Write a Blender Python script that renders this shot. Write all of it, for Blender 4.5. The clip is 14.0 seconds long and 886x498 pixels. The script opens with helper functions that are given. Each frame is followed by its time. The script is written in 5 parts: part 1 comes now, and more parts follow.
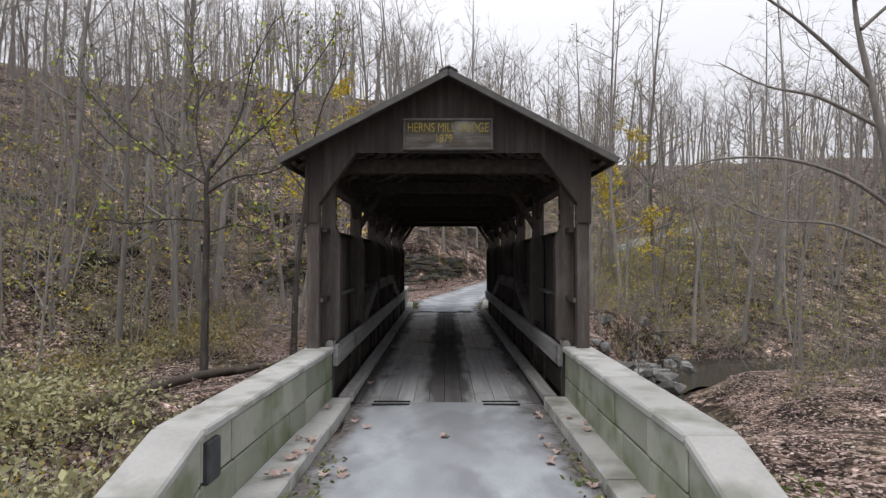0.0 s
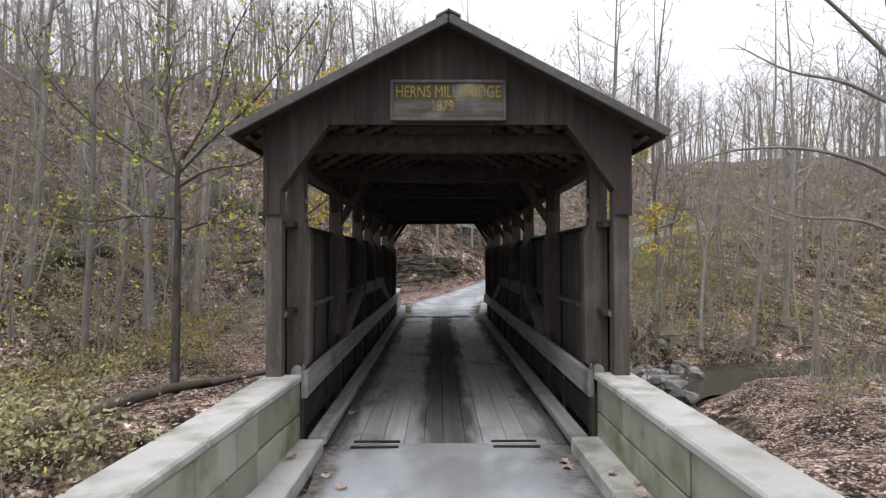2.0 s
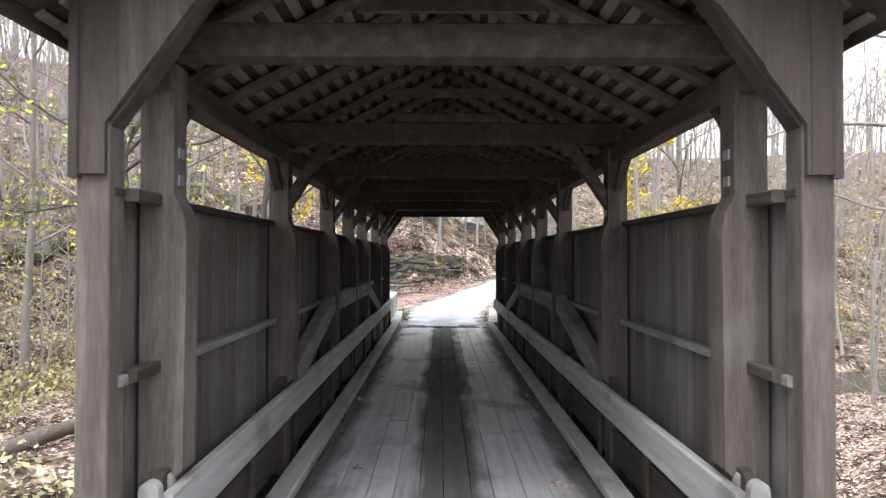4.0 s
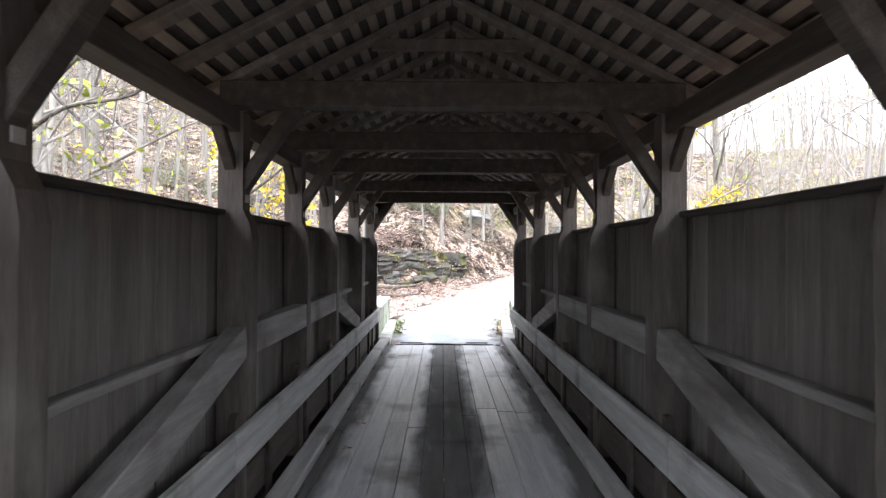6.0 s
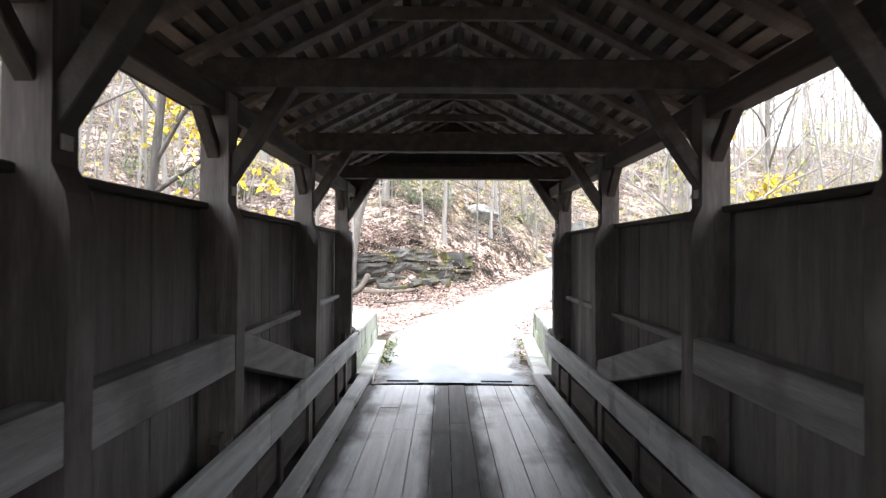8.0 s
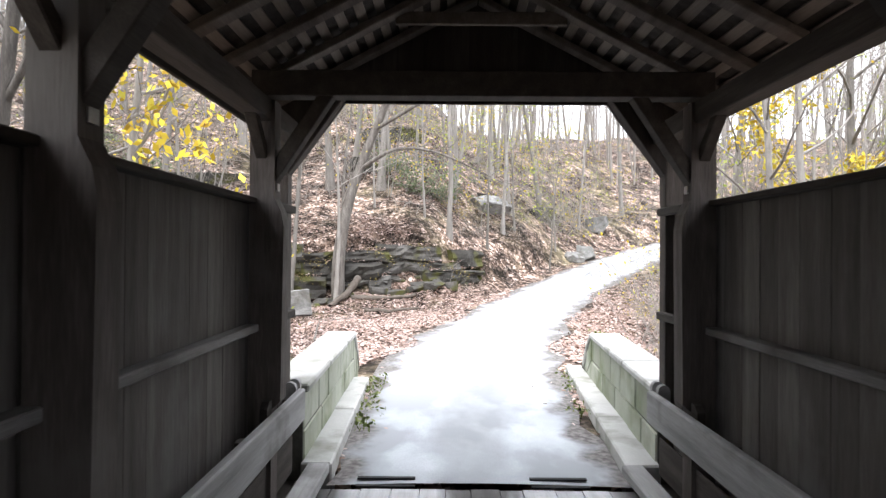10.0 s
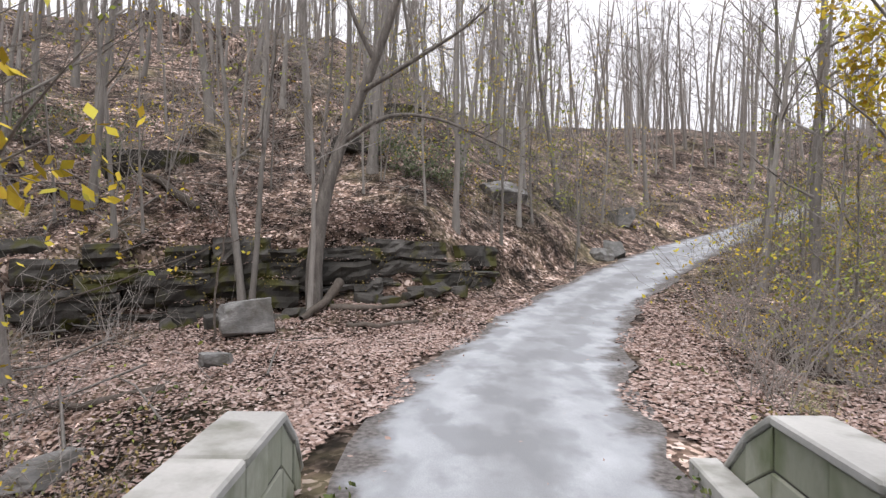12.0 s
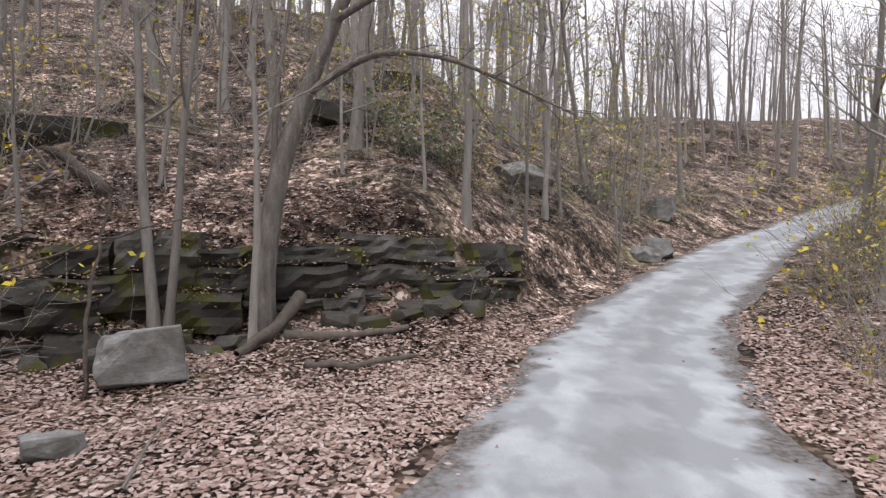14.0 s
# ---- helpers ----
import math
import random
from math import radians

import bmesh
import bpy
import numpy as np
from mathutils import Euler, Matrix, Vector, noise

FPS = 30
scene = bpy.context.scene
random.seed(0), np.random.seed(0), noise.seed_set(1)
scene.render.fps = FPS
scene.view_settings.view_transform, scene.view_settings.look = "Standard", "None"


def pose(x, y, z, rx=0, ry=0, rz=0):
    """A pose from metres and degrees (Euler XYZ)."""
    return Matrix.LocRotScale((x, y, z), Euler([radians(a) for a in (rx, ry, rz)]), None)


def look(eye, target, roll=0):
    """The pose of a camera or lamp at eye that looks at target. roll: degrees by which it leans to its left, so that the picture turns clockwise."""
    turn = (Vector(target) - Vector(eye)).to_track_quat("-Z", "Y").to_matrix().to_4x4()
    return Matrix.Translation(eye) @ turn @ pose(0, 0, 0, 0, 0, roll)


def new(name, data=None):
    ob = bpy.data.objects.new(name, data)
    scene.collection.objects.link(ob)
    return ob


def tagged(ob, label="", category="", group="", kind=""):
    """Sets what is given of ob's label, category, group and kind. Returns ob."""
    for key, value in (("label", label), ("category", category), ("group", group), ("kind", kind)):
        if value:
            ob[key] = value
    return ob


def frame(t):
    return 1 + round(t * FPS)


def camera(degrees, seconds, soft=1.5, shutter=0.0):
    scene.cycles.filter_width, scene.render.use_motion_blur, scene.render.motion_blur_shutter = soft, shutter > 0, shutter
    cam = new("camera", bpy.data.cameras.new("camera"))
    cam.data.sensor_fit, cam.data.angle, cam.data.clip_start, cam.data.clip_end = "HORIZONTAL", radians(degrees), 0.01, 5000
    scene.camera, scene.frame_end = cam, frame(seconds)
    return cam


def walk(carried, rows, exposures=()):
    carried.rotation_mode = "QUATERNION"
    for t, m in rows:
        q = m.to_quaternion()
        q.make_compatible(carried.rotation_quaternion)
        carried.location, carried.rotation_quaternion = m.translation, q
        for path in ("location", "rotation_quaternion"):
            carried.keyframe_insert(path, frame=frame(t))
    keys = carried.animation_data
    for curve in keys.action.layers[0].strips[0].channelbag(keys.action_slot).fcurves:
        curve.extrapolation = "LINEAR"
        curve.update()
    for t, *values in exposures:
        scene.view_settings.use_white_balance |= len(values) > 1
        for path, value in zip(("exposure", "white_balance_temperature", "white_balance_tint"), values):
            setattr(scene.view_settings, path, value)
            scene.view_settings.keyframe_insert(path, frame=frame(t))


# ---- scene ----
cam = camera(74.0, 14.0, soft=1.35, shutter=0.2)
PATH = [
    (0, (-0.053, -8.106, 2.084), (-0.057, -6.107, 2.119), 0.0),
    (0.5, (-0.075, -7.768, 2.096), (-0.078, -5.768, 2.13), 0.0),
    (1, (-0.1, -7.354, 2.109), (-0.101, -5.355, 2.141), -0.1),
    (1.5, (-0.105, -6.858, 2.111), (-0.086, -4.858, 2.143), -0.1),
    (2, (-0.116, -6.3, 2.111), (-0.097, -4.301, 2.145), -0.1),
    (2.5, (-0.115, -5.655, 2.12), (-0.097, -3.656, 2.153), -0.1),
    (3, (-0.11, -4.868, 2.136), (-0.094, -2.868, 2.167), -0.1),
    (5.5, (-0.056, -0.026, 2.2), (-0.054, 1.974, 2.215), 0.3),
    (6, (-0.076, 0.932, 2.199), (-0.074, 2.932, 2.212), 0.3),
    (6.5, (-0.084, 1.963, 2.203), (-0.083, 3.963, 2.216), 0.4),
    (7, (-0.098, 2.956, 2.205), (-0.097, 4.956, 2.217), 0.4),
    (7.5, (-0.124, 4.088, 2.195), (-0.125, 6.087, 2.209), 0.4),
    (8, (-0.145, 5.221, 2.2), (-0.147, 7.221, 2.211), 0.4),
    (8.5, (-0.172, 6.362, 2.193), (-0.176, 8.362, 2.205), 0.4),
    (11, (-0.385, 12.005, 2.08), (-0.395, 14.005, 2.086), 0.4),
    (11.5, (-0.438, 13.225, 2.091), (-0.448, 15.225, 2.093), 0.4),
    (12, (-0.485, 14.5, 2.1), (-0.493, 16.5, 2.099), 0.4),
    (12.5, (-0.528, 15.8, 2.098), (-0.537, 17.8, 2.097), 0.4),
    (13, (-0.57, 17.11, 2.099), (-0.58, 19.11, 2.096), 0.3),
    (13.5, (-0.618, 18.44, 2.102), (-0.626, 20.44, 2.097), 0.3),
    (14, (-0.663, 19.78, 2.1), (-0.671, 21.78, 2.095), 0.3),
]
EXPOSURES = [(0, 0.36, 6650, 12), (1.5, 0.56, 6650, 12), (3.0, 1.17, 6650, 12), (5.4, 2.86, 6350, 10), (8.6, 2.80, 6350, 10), (11.0, 1.38, 6650, 12), (12, 0.80, 6700, 14), (14, 0.69, 6700, 14)]
walk(cam, [(t, look(eye, target, roll)) for t, eye, target, roll in PATH], EXPOSURES)

# ---- world and light: a bright overcast sky ----
world = bpy.data.worlds.new("overcast")
scene.world = world
world.use_nodes = True
wn, wl = world.node_tree.nodes, world.node_tree.links
sky = wn.new("ShaderNodeTexSky")
sky.sky_type, sky.sun_disc = "NISHITA", False
sky.sun_elevation, sky.sun_rotation = radians(48), radians(200)
haze = wn.new("ShaderNodeMix")
haze.data_type = "RGBA"
haze.inputs[0].default_value = 0.86
haze.inputs[7].default_value = (10.4, 10.6, 11.2, 1)
wl.new(sky.outputs[0], haze.inputs[6])
where = wn.new("ShaderNodeTexCoord")
split = wn.new("ShaderNodeSeparateXYZ")
wl.new(where.outputs["Generated"], split.inputs[0])
lift = wn.new("ShaderNodeMapRange")
lift.inputs[3].default_value, lift.inputs[4].default_value = 0.50, 1.36
wl.new(split.outputs[2], lift.inputs[0])
graded = wn.new("ShaderNodeVectorMath")
graded.operation = "SCALE"
wl.new(haze.outputs[2], graded.inputs[0])
wl.new(lift.outputs[0], graded.inputs[3])
wl.new(graded.outputs[0], wn["Background"].inputs[0])
wn["Background"].inputs[1].default_value = 0.10
sun = new("sun", bpy.data.lights.new("sun", "SUN"))
sun.data.energy, sun.data.angle, sun.data.color = 0.8, radians(25), (1, 0.97, 0.92)
sun.matrix_world = look((-8, -20, 34), (0, 0, 0))


# ---- materials ----
def material(name, colors, scale=4.0, stretch=(1, 1, 1), rough=0.85, bump=0.3, fine=40.0, island=0.0, each=0.0, metal=0.0, stain=None, stain_scale=0.6, stain_at=(0.5, 0.62), along=False):
    """A mottled surface: two scales of noise, colour steps, an optional stain, and variation from piece to piece."""
    m = bpy.data.materials.new(name)
    m.use_nodes = True
    n, l = m.node_tree.nodes, m.node_tree.links
    b = n["Principled BSDF"]
    co = n.new("ShaderNodeTexCoord")
    mp = n.new("ShaderNodeMapping")
    mp.inputs["Scale"].default_value = stretch
    l.new(co.outputs["Object"], mp.inputs[0])
    info = n.new("ShaderNodeObjectInfo")
    off = n.new("ShaderNodeVectorMath")
    off.operation = "MULTIPLY_ADD"
    l.new(info.outputs["Random"], off.inputs[0])
    off.inputs[1].default_value = (37, 53, 71)
    l.new(mp.outputs[0], off.inputs[2])
    big = n.new("ShaderNodeTexNoise")
    big.inputs["Scale"].default_value, big.inputs["Detail"].default_value = scale, 5
    l.new(off.outputs[0], big.inputs[0])
    small = n.new("ShaderNodeTexNoise")
    small.inputs["Scale"].default_value, small.inputs["Detail"].default_value = fine, 4
    l.new(off.outputs[0], small.inputs[0])
    mixed = n.new("ShaderNodeMath")
    mixed.operation = "MULTIPLY_ADD"
    l.new(small.outputs[0], mixed.inputs[0])
    mixed.inputs[1].default_value = 0.45
    l.new(big.outputs[0], mixed.inputs[2])
    last = mixed.outputs[0]
    if each:
        more = n.new("ShaderNodeMath")
        more.operation = "MULTIPLY_ADD"
        l.new(info.outputs["Random"], more.inputs[0])
        more.inputs[1].default_value = each
        l.new(last, more.inputs[2])
        last = more.outputs[0]
    if island:
        geo = n.new("ShaderNodeNewGeometry")
        more = n.new("ShaderNodeMath")
        more.operation = "MULTIPLY_ADD"
        l.new(geo.outputs["Random Per Island"], more.inputs[0])
        more.inputs[1].default_value = island
        l.new(last, more.inputs[2])
        last = more.outputs[0]
    ramp = n.new("ShaderNodeValToRGB")
    span = 0.55 + each + island
    e = ramp.color_ramp.elements
    while len(e) < len(colors):
        e.new(0.5)
    low = 0.5 - 0.02
    for i, c in enumerate(colors):
        e[i].position = min(1, (low + span * i / max(1, len(colors) - 1)) / 1.0 * (1 / (1 + each + island)))
        e[i].color = (*c, 1)
    squeeze = n.new("ShaderNodeMath")
    squeeze.operation = "MULTIPLY"
    squeeze.inputs[1].default_value = 1 / (1 + each + island)
    l.new(last, squeeze.inputs[0])
    l.new(squeeze.outputs[0], ramp.inputs[0])
    out = ramp.outputs[0]
    if stain:
        sn = n.new("ShaderNodeTexNoise")
        sn.inputs["Scale"].default_value, sn.inputs["Detail"].default_value = stain_scale, 6
        l.new(mp.outputs[0] if along else co.outputs["Object"], sn.inputs[0])
        rm = n.new("ShaderNodeMapRange")
        rm.inputs[1].default_value, rm.inputs[2].default_value = stain_at
        l.new(sn.outputs[0], rm.inputs[0])
        sm = n.new("ShaderNodeMix")
        sm.data_type = "RGBA"
        sm.inputs[7].default_value = (*stain, 1)
        l.new(rm.outputs[0], sm.inputs[0])
        l.new(out, sm.inputs[6])
        out = sm.outputs[2]
    l.new(out, b.inputs["Base Color"])
    b.inputs["Roughness"].default_value, b.inputs["Metallic"].default_value = rough, metal
    b.inputs["Specular IOR Level"].default_value = 0.3
    if bump:
        bp = n.new("ShaderNodeBump")
        bp.inputs["Strength"].default_value, bp.inputs["Distance"].default_value = bump, 0.02
        l.new(mixed.outputs[0], bp.inputs["Height"])
        l.new(bp.outputs[0], b.inputs["Normal"])
    return m


DARK = material("dark_weathered_boards", [(0.022, 0.018, 0.0165), (0.045, 0.038, 0.034), (0.085, 0.074, 0.068)], 2.2, (6, 6, 0.5), each=0.25, fine=18, bump=0.25)
DARK_L = material("dark_weathered_timber", [(0.021, 0.018, 0.016), (0.042, 0.036, 0.031), (0.08, 0.07, 0.063)], 2.2, (5, 0.5, 5), each=0.25, fine=18, bump=0.25)
POST = material("dark_post_timber", [(0.038, 0.032, 0.029), (0.078, 0.067, 0.060), (0.15, 0.132, 0.122)], 2.0, (5, 5, 0.5), each=0.25, fine=16, bump=0.25, stain=(0.13, 0.12, 0.11), stain_scale=1.4, stain_at=(0.55, 0.75))
SIDING = material("old_siding_boards", [(0.052, 0.046, 0.041), (0.10, 0.091, 0.083), (0.17, 0.158, 0.146)], 2.0, (5, 5, 0.4), each=0.3, fine=16, bump=0.2, stain=(0.16, 0.155, 0.15), stain_scale=1.1, stain_at=(0.56, 0.8))
GREY = material("grey_worn_planks", [(0.25, 0.255, 0.264), (0.41, 0.416, 0.43), (0.54, 0.547, 0.56)], 2.0, (6, 0.4, 6), each=0.25, fine=20, bump=0.25, stain=(0.075, 0.065, 0.058), stain_scale=1.0, stain_at=(0.54, 0.74), rough=0.38)
RAILWOOD = material("grey_rail_timber", [(0.17, 0.168, 0.166), (0.28, 0.277, 0.274), (0.40, 0.397, 0.392)], 2.0, (6, 0.4, 6), each=0.2, fine=22, bump=0.2, stain=(0.07, 0.062, 0.055), stain_scale=1.3, stain_at=(0.56, 0.75))
CHORD = material("dark_grey_chord_timber", [(0.09, 0.085, 0.08), (0.16, 0.153, 0.147), (0.25, 0.243, 0.236)], 2.0, (6, 0.4, 6), each=0.2, fine=22, bump=0.2, stain=(0.06, 0.053, 0.048), stain_scale=1.3, stain_at=(0.52, 0.72))


def dirt_bands(m):
    """Mud ground into the boards between the wheel tracks and along the kerbs."""
    n, l = m.node_tree.nodes, m.node_tree.links
    b = n["Principled BSDF"]
    out = b.inputs["Base Color"].links[0].from_socket
    co = n.new("ShaderNodeTexCoord")
    mp = n.new("ShaderNodeMapping")
    mp.inputs["Scale"].default_value = (3.0, 0.7, 1)
    l.new(co.outputs["Object"], mp.inputs[0])
    no = n.new("ShaderNodeTexNoise")
    no.inputs["Scale"].default_value, no.inputs["Detail"].default_value = 1.3, 7
    l.new(mp.outputs[0], no.inputs[0])
    sp = n.new("ShaderNodeSeparateXYZ")
    l.new(co.outputs["Object"], sp.inputs[0])
    ab = n.new("ShaderNodeMath")
    ab.operation = "ABSOLUTE"
    l.new(sp.outputs[0], ab.inputs[0])
    ad = n.new("ShaderNodeMath")
    ad.operation = "MULTIPLY_ADD"
    l.new(no.outputs[0], ad.inputs[0])
    ad.inputs[1].default_value = 0.5
    l.new(ab.outputs[0], ad.inputs[2])
    ramp = n.new("ShaderNodeValToRGB")
    e = ramp.color_ramp.elements
    while len(e) < 6:
        e.new(0.5)
    for k, (p, v) in enumerate([(0.0, 0.66), (0.16, 0.86), (0.25, 0.82), (0.345, 0.0), (0.66, 0.0), (0.76, 0.85)]):
        e[k].position, e[k].color = p, (v, v, v, 1)
    half = n.new("ShaderNodeMath")
    half.operation = "MULTIPLY"
    half.inputs[1].default_value = 0.5
    l.new(ad.outputs[0], half.inputs[0])
    l.new(half.outputs[0], ramp.inputs[0])
    mx = n.new("ShaderNodeMix")
    mx.data_type = "RGBA"
    l.new(ramp.outputs[0], mx.inputs[0])
    l.new(out, mx.inputs[6])
    mx.inputs[7].default_value = (0.065, 0.06, 0.056, 1)
    dull = n.new("ShaderNodeMapRange")
    dull.inputs[3].default_value, dull.inputs[4].default_value = 0.42, 0.95
    l.new(ramp.outputs[0], dull.inputs[0])
    l.new(dull.outputs[0], b.inputs["Roughness"])
    gloss = n.new("ShaderNodeMapRange")
    gloss.inputs[3].default_value, gloss.inputs[4].default_value = 0.35, 0.04
    l.new(ramp.outputs[0], gloss.inputs[0])
    l.new(gloss.outputs[0], b.inputs["Specular IOR Level"])
    l.new(mx.outputs[2], b.inputs["Base Color"])


dirt_bands(GREY)
LATH = material("roof_lath", [(0.06, 0.050, 0.043), (0.105, 0.09, 0.078), (0.17, 0.148, 0.13)], 2.0, (5, 0.5, 5), each=0.2, fine=18, bump=0.15)
SHINGLE = material("weathered_shingles", [(0.055, 0.054, 0.053), (0.11, 0.107, 0.103), (0.19, 0.185, 0.178)], 2.0, (5, 5, 5), each=0.35, island=0.35, fine=20, bump=0.3)
CAP = material("cap_stone", [(0.30, 0.30, 0.285), (0.40, 0.40, 0.385), (0.50, 0.50, 0.48)], 1.6, (1, 1, 1), each=0.6, fine=30, bump=0.3, stain=(0.21, 0.215, 0.185), stain_scale=2.2, stain_at=(0.48, 0.68))
BLOCK = material("green_stained_stone", [(0.20, 0.215, 0.165), (0.29, 0.305, 0.245), (0.40, 0.41, 0.35)], 1.4, (1, 1, 0.5), each=0.6, fine=28, bump=0.35, stain=(0.15, 0.175, 0.105), stain_scale=1.5, stain_at=(0.48, 0.66))
MORTAR = material("mortar", [(0.06, 0.06, 0.05), (0.12, 0.12, 0.105)], 6, fine=50)
SIGNWOOD = material("sign_board", [(0.055, 0.047, 0.038), (0.085, 0.076, 0.065), (0.15, 0.145, 0.14)], 2.0, (0.5, 5, 4), fine=20, bump=0.15, stain=(0.24, 0.245, 0.26), stain_scale=2.2, stain_at=(0.56, 0.74))
LETTER = material("yellow_lettering", [(0.13, 0.105, 0.03), (0.30, 0.24, 0.05), (0.40, 0.33, 0.08)], 9, fine=60, bump=0)
LATH_PALE = material("pale_roof_lath", [(0.10, 0.083, 0.069), (0.17, 0.145, 0.124), (0.25, 0.22, 0.19)], 2.0, (5, 0.5, 5), each=0.3, fine=18, bump=0.15)
STEEL = material("galvanised_plate", [(0.22, 0.22, 0.22), (0.36, 0.36, 0.36)], 8, rough=0.5, metal=0.6, fine=60, bump=0.1)
PLATE = material("dark_metal_plate", [(0.045, 0.047, 0.052), (0.09, 0.093, 0.10)], 8, rough=0.6, metal=0.4, fine=40)
BLACK = material("black_joint", [(0.01, 0.01, 0.01), (0.03, 0.03, 0.03)], 8, fine=60)
ROAD = material("worn_gravel_road", [(0.28, 0.297, 0.315), (0.35, 0.371, 0.393), (0.43, 0.455, 0.48)], 1.5, (1.3, 0.75, 1), fine=60, bump=0.3, stain=(0.25, 0.264, 0.279), stain_scale=1.0, stain_at=(0.47, 0.585), rough=0.85, along=True)


def muddy_edges(m):
    """Lets leaf mould and grit creep in from the edges of the lane, by the sheet's own edge value."""
    n, l = m.node_tree.nodes, m.node_tree.links
    b = n["Principled BSDF"]
    out = b.inputs["Base Color"].links[0].from_socket
    at = n.new("ShaderNodeAttribute")
    at.attribute_name = "edge"
    co = n.new("ShaderNodeTexCoord")
    no = n.new("ShaderNodeTexNoise")
    no.inputs["Scale"].default_value, no.inputs["Detail"].default_value = 1.6, 9
    l.new(co.outputs["Object"], no.inputs[0])
    ad = n.new("ShaderNodeMath")
    ad.operation = "MULTIPLY_ADD"
    l.new(no.outputs[0], ad.inputs[0])
    ad.inputs[1].default_value = 0.75
    l.new(at.outputs["Fac"], ad.inputs[2])
    rm = n.new("ShaderNodeMapRange")
    rm.interpolation_type = "SMOOTHSTEP"
    rm.inputs[1].default_value, rm.inputs[2].default_value = 1.08, 1.30
    l.new(ad.outputs[0], rm.inputs[0])
    grit = n.new("ShaderNodeValToRGB")
    grit.color_ramp.elements[0].position, grit.color_ramp.elements[0].color = 0.35, (0.07, 0.064, 0.06, 1)
    grit.color_ramp.elements[1].position, grit.color_ramp.elements[1].color = 0.65, (0.18, 0.168, 0.162, 1)
    no2 = n.new("ShaderNodeTexNoise")
    no2.inputs["Scale"].default_value, no2.inputs["Detail"].default_value = 14, 6
    l.new(co.outputs["Object"], no2.inputs[0])
    l.new(no2.outputs[0], grit.inputs[0])
    mx = n.new("ShaderNodeMix")
    mx.data_type = "RGBA"
    l.new(rm.outputs[0], mx.inputs[0])
    l.new(out, mx.inputs[6])
    l.new(grit.outputs[0], mx.inputs[7])
    ruts = n.new("ShaderNodeValToRGB")
    e = ruts.color_ramp.elements
    while len(e) < 5:
        e.new(0.5)
    for k, (p, v) in enumerate([(0.0, 0.42), (0.2, 0.34), (0.34, 0.0), (0.66, 0.0), (0.85, 0.25)]):
        e[k].position, e[k].color = p, (v, v, v, 1)
    waver = n.new("ShaderNodeMath")
    waver.operation = "MULTIPLY_ADD"
    l.new(no.outputs[0], waver.inputs[0])
    waver.inputs[1].default_value = 0.4
    shift = n.new("ShaderNodeMath")
    shift.operation = "SUBTRACT"
    shift.inputs[1].default_value = 0.2
    l.new(at.outputs["Fac"], shift.inputs[0])
    l.new(shift.outputs[0], waver.inputs[2])
    l.new(waver.outputs[0], ruts.inputs[0])
    worn = n.new("ShaderNodeMix")
    worn.data_type = "RGBA"
    l.new(ruts.outputs[0], worn.inputs[0])
    l.new(out, worn.inputs[6])
    worn.inputs[7].default_value = (0.165, 0.17, 0.176, 1)
    l.new(worn.outputs[2], mx.inputs[6])
    l.new(mx.outputs[2], b.inputs["Base Color"])


muddy_edges(ROAD)
SHOULDER = material("dirty_road_edge", [(0.12, 0.11, 0.105), (0.19, 0.175, 0.17), (0.28, 0.26, 0.255)], 1.8, fine=60, bump=0.3)
ROCK = material("grey_rock", [(0.09, 0.09, 0.086), (0.19, 0.19, 0.185), (0.38, 0.38, 0.373)], 2.4, (1, 1, 2), each=0.2, fine=14, bump=0.9, stain=(0.09, 0.085, 0.07), stain_scale=2.0, stain_at=(0.5, 0.7))
MOSSROCK = material("mossy_ledge_rock", [(0.018, 0.018, 0.016), (0.05, 0.047, 0.042), (0.15, 0.145, 0.137)], 1.6, (1, 1, 2.2), each=0.3, fine=25, bump=0.8, stain=(0.06, 0.06, 0.016), stain_scale=1.3, stain_at=(0.53, 0.63))
WATER = material("creek_water", [(0.035, 0.034, 0.028), (0.06, 0.057, 0.048)], 0.7, fine=5, bump=0.12, rough=0.12)
BARK = material("grey_bark", [(0.12, 0.111, 0.10), (0.22, 0.206, 0.19), (0.33, 0.315, 0.295)], 3.0, (3, 3, 0.6), each=0.5, fine=22, bump=0.4)
TWIG = material("bare_twigs", [(0.17, 0.153, 0.138), (0.30, 0.278, 0.258)], 3.0, each=0.5, fine=10, bump=0)
DARKBARK = material("dark_bark", [(0.032, 0.029, 0.026), (0.065, 0.058, 0.052), (0.125, 0.116, 0.106)], 3.0, (3, 3, 0.6), fine=22, bump=0.4)
MIDBARK = material("brown_grey_bark", [(0.07, 0.063, 0.056), (0.135, 0.122, 0.11), (0.22, 0.205, 0.19)], 3.0, (3, 3, 0.6), fine=22, bump=0.5)
DEADWOOD = material("dead_log_wood", [(0.055, 0.045, 0.037), (0.10, 0.085, 0.072), (0.17, 0.15, 0.13)], 3.0, (3, 3, 3), each=0.3, fine=22, bump=0.4)
YELLOW = material("yellow_leaves", [(0.42, 0.24, 0.03), (0.56, 0.44, 0.04), (0.50, 0.50, 0.09)], 5, island=0.8, fine=20, bump=0)
GREENLEAF = material("yellow_green_leaves", [(0.14, 0.20, 0.03), (0.30, 0.35, 0.06), (0.46, 0.45, 0.10)], 5, island=0.8, fine=20, bump=0)
BUSHLEAF = material("olive_shrub_leaves", [(0.12, 0.105, 0.04), (0.27, 0.22, 0.085), (0.42, 0.30, 0.11)], 5, island=0.8, each=0.4, fine=20, bump=0)
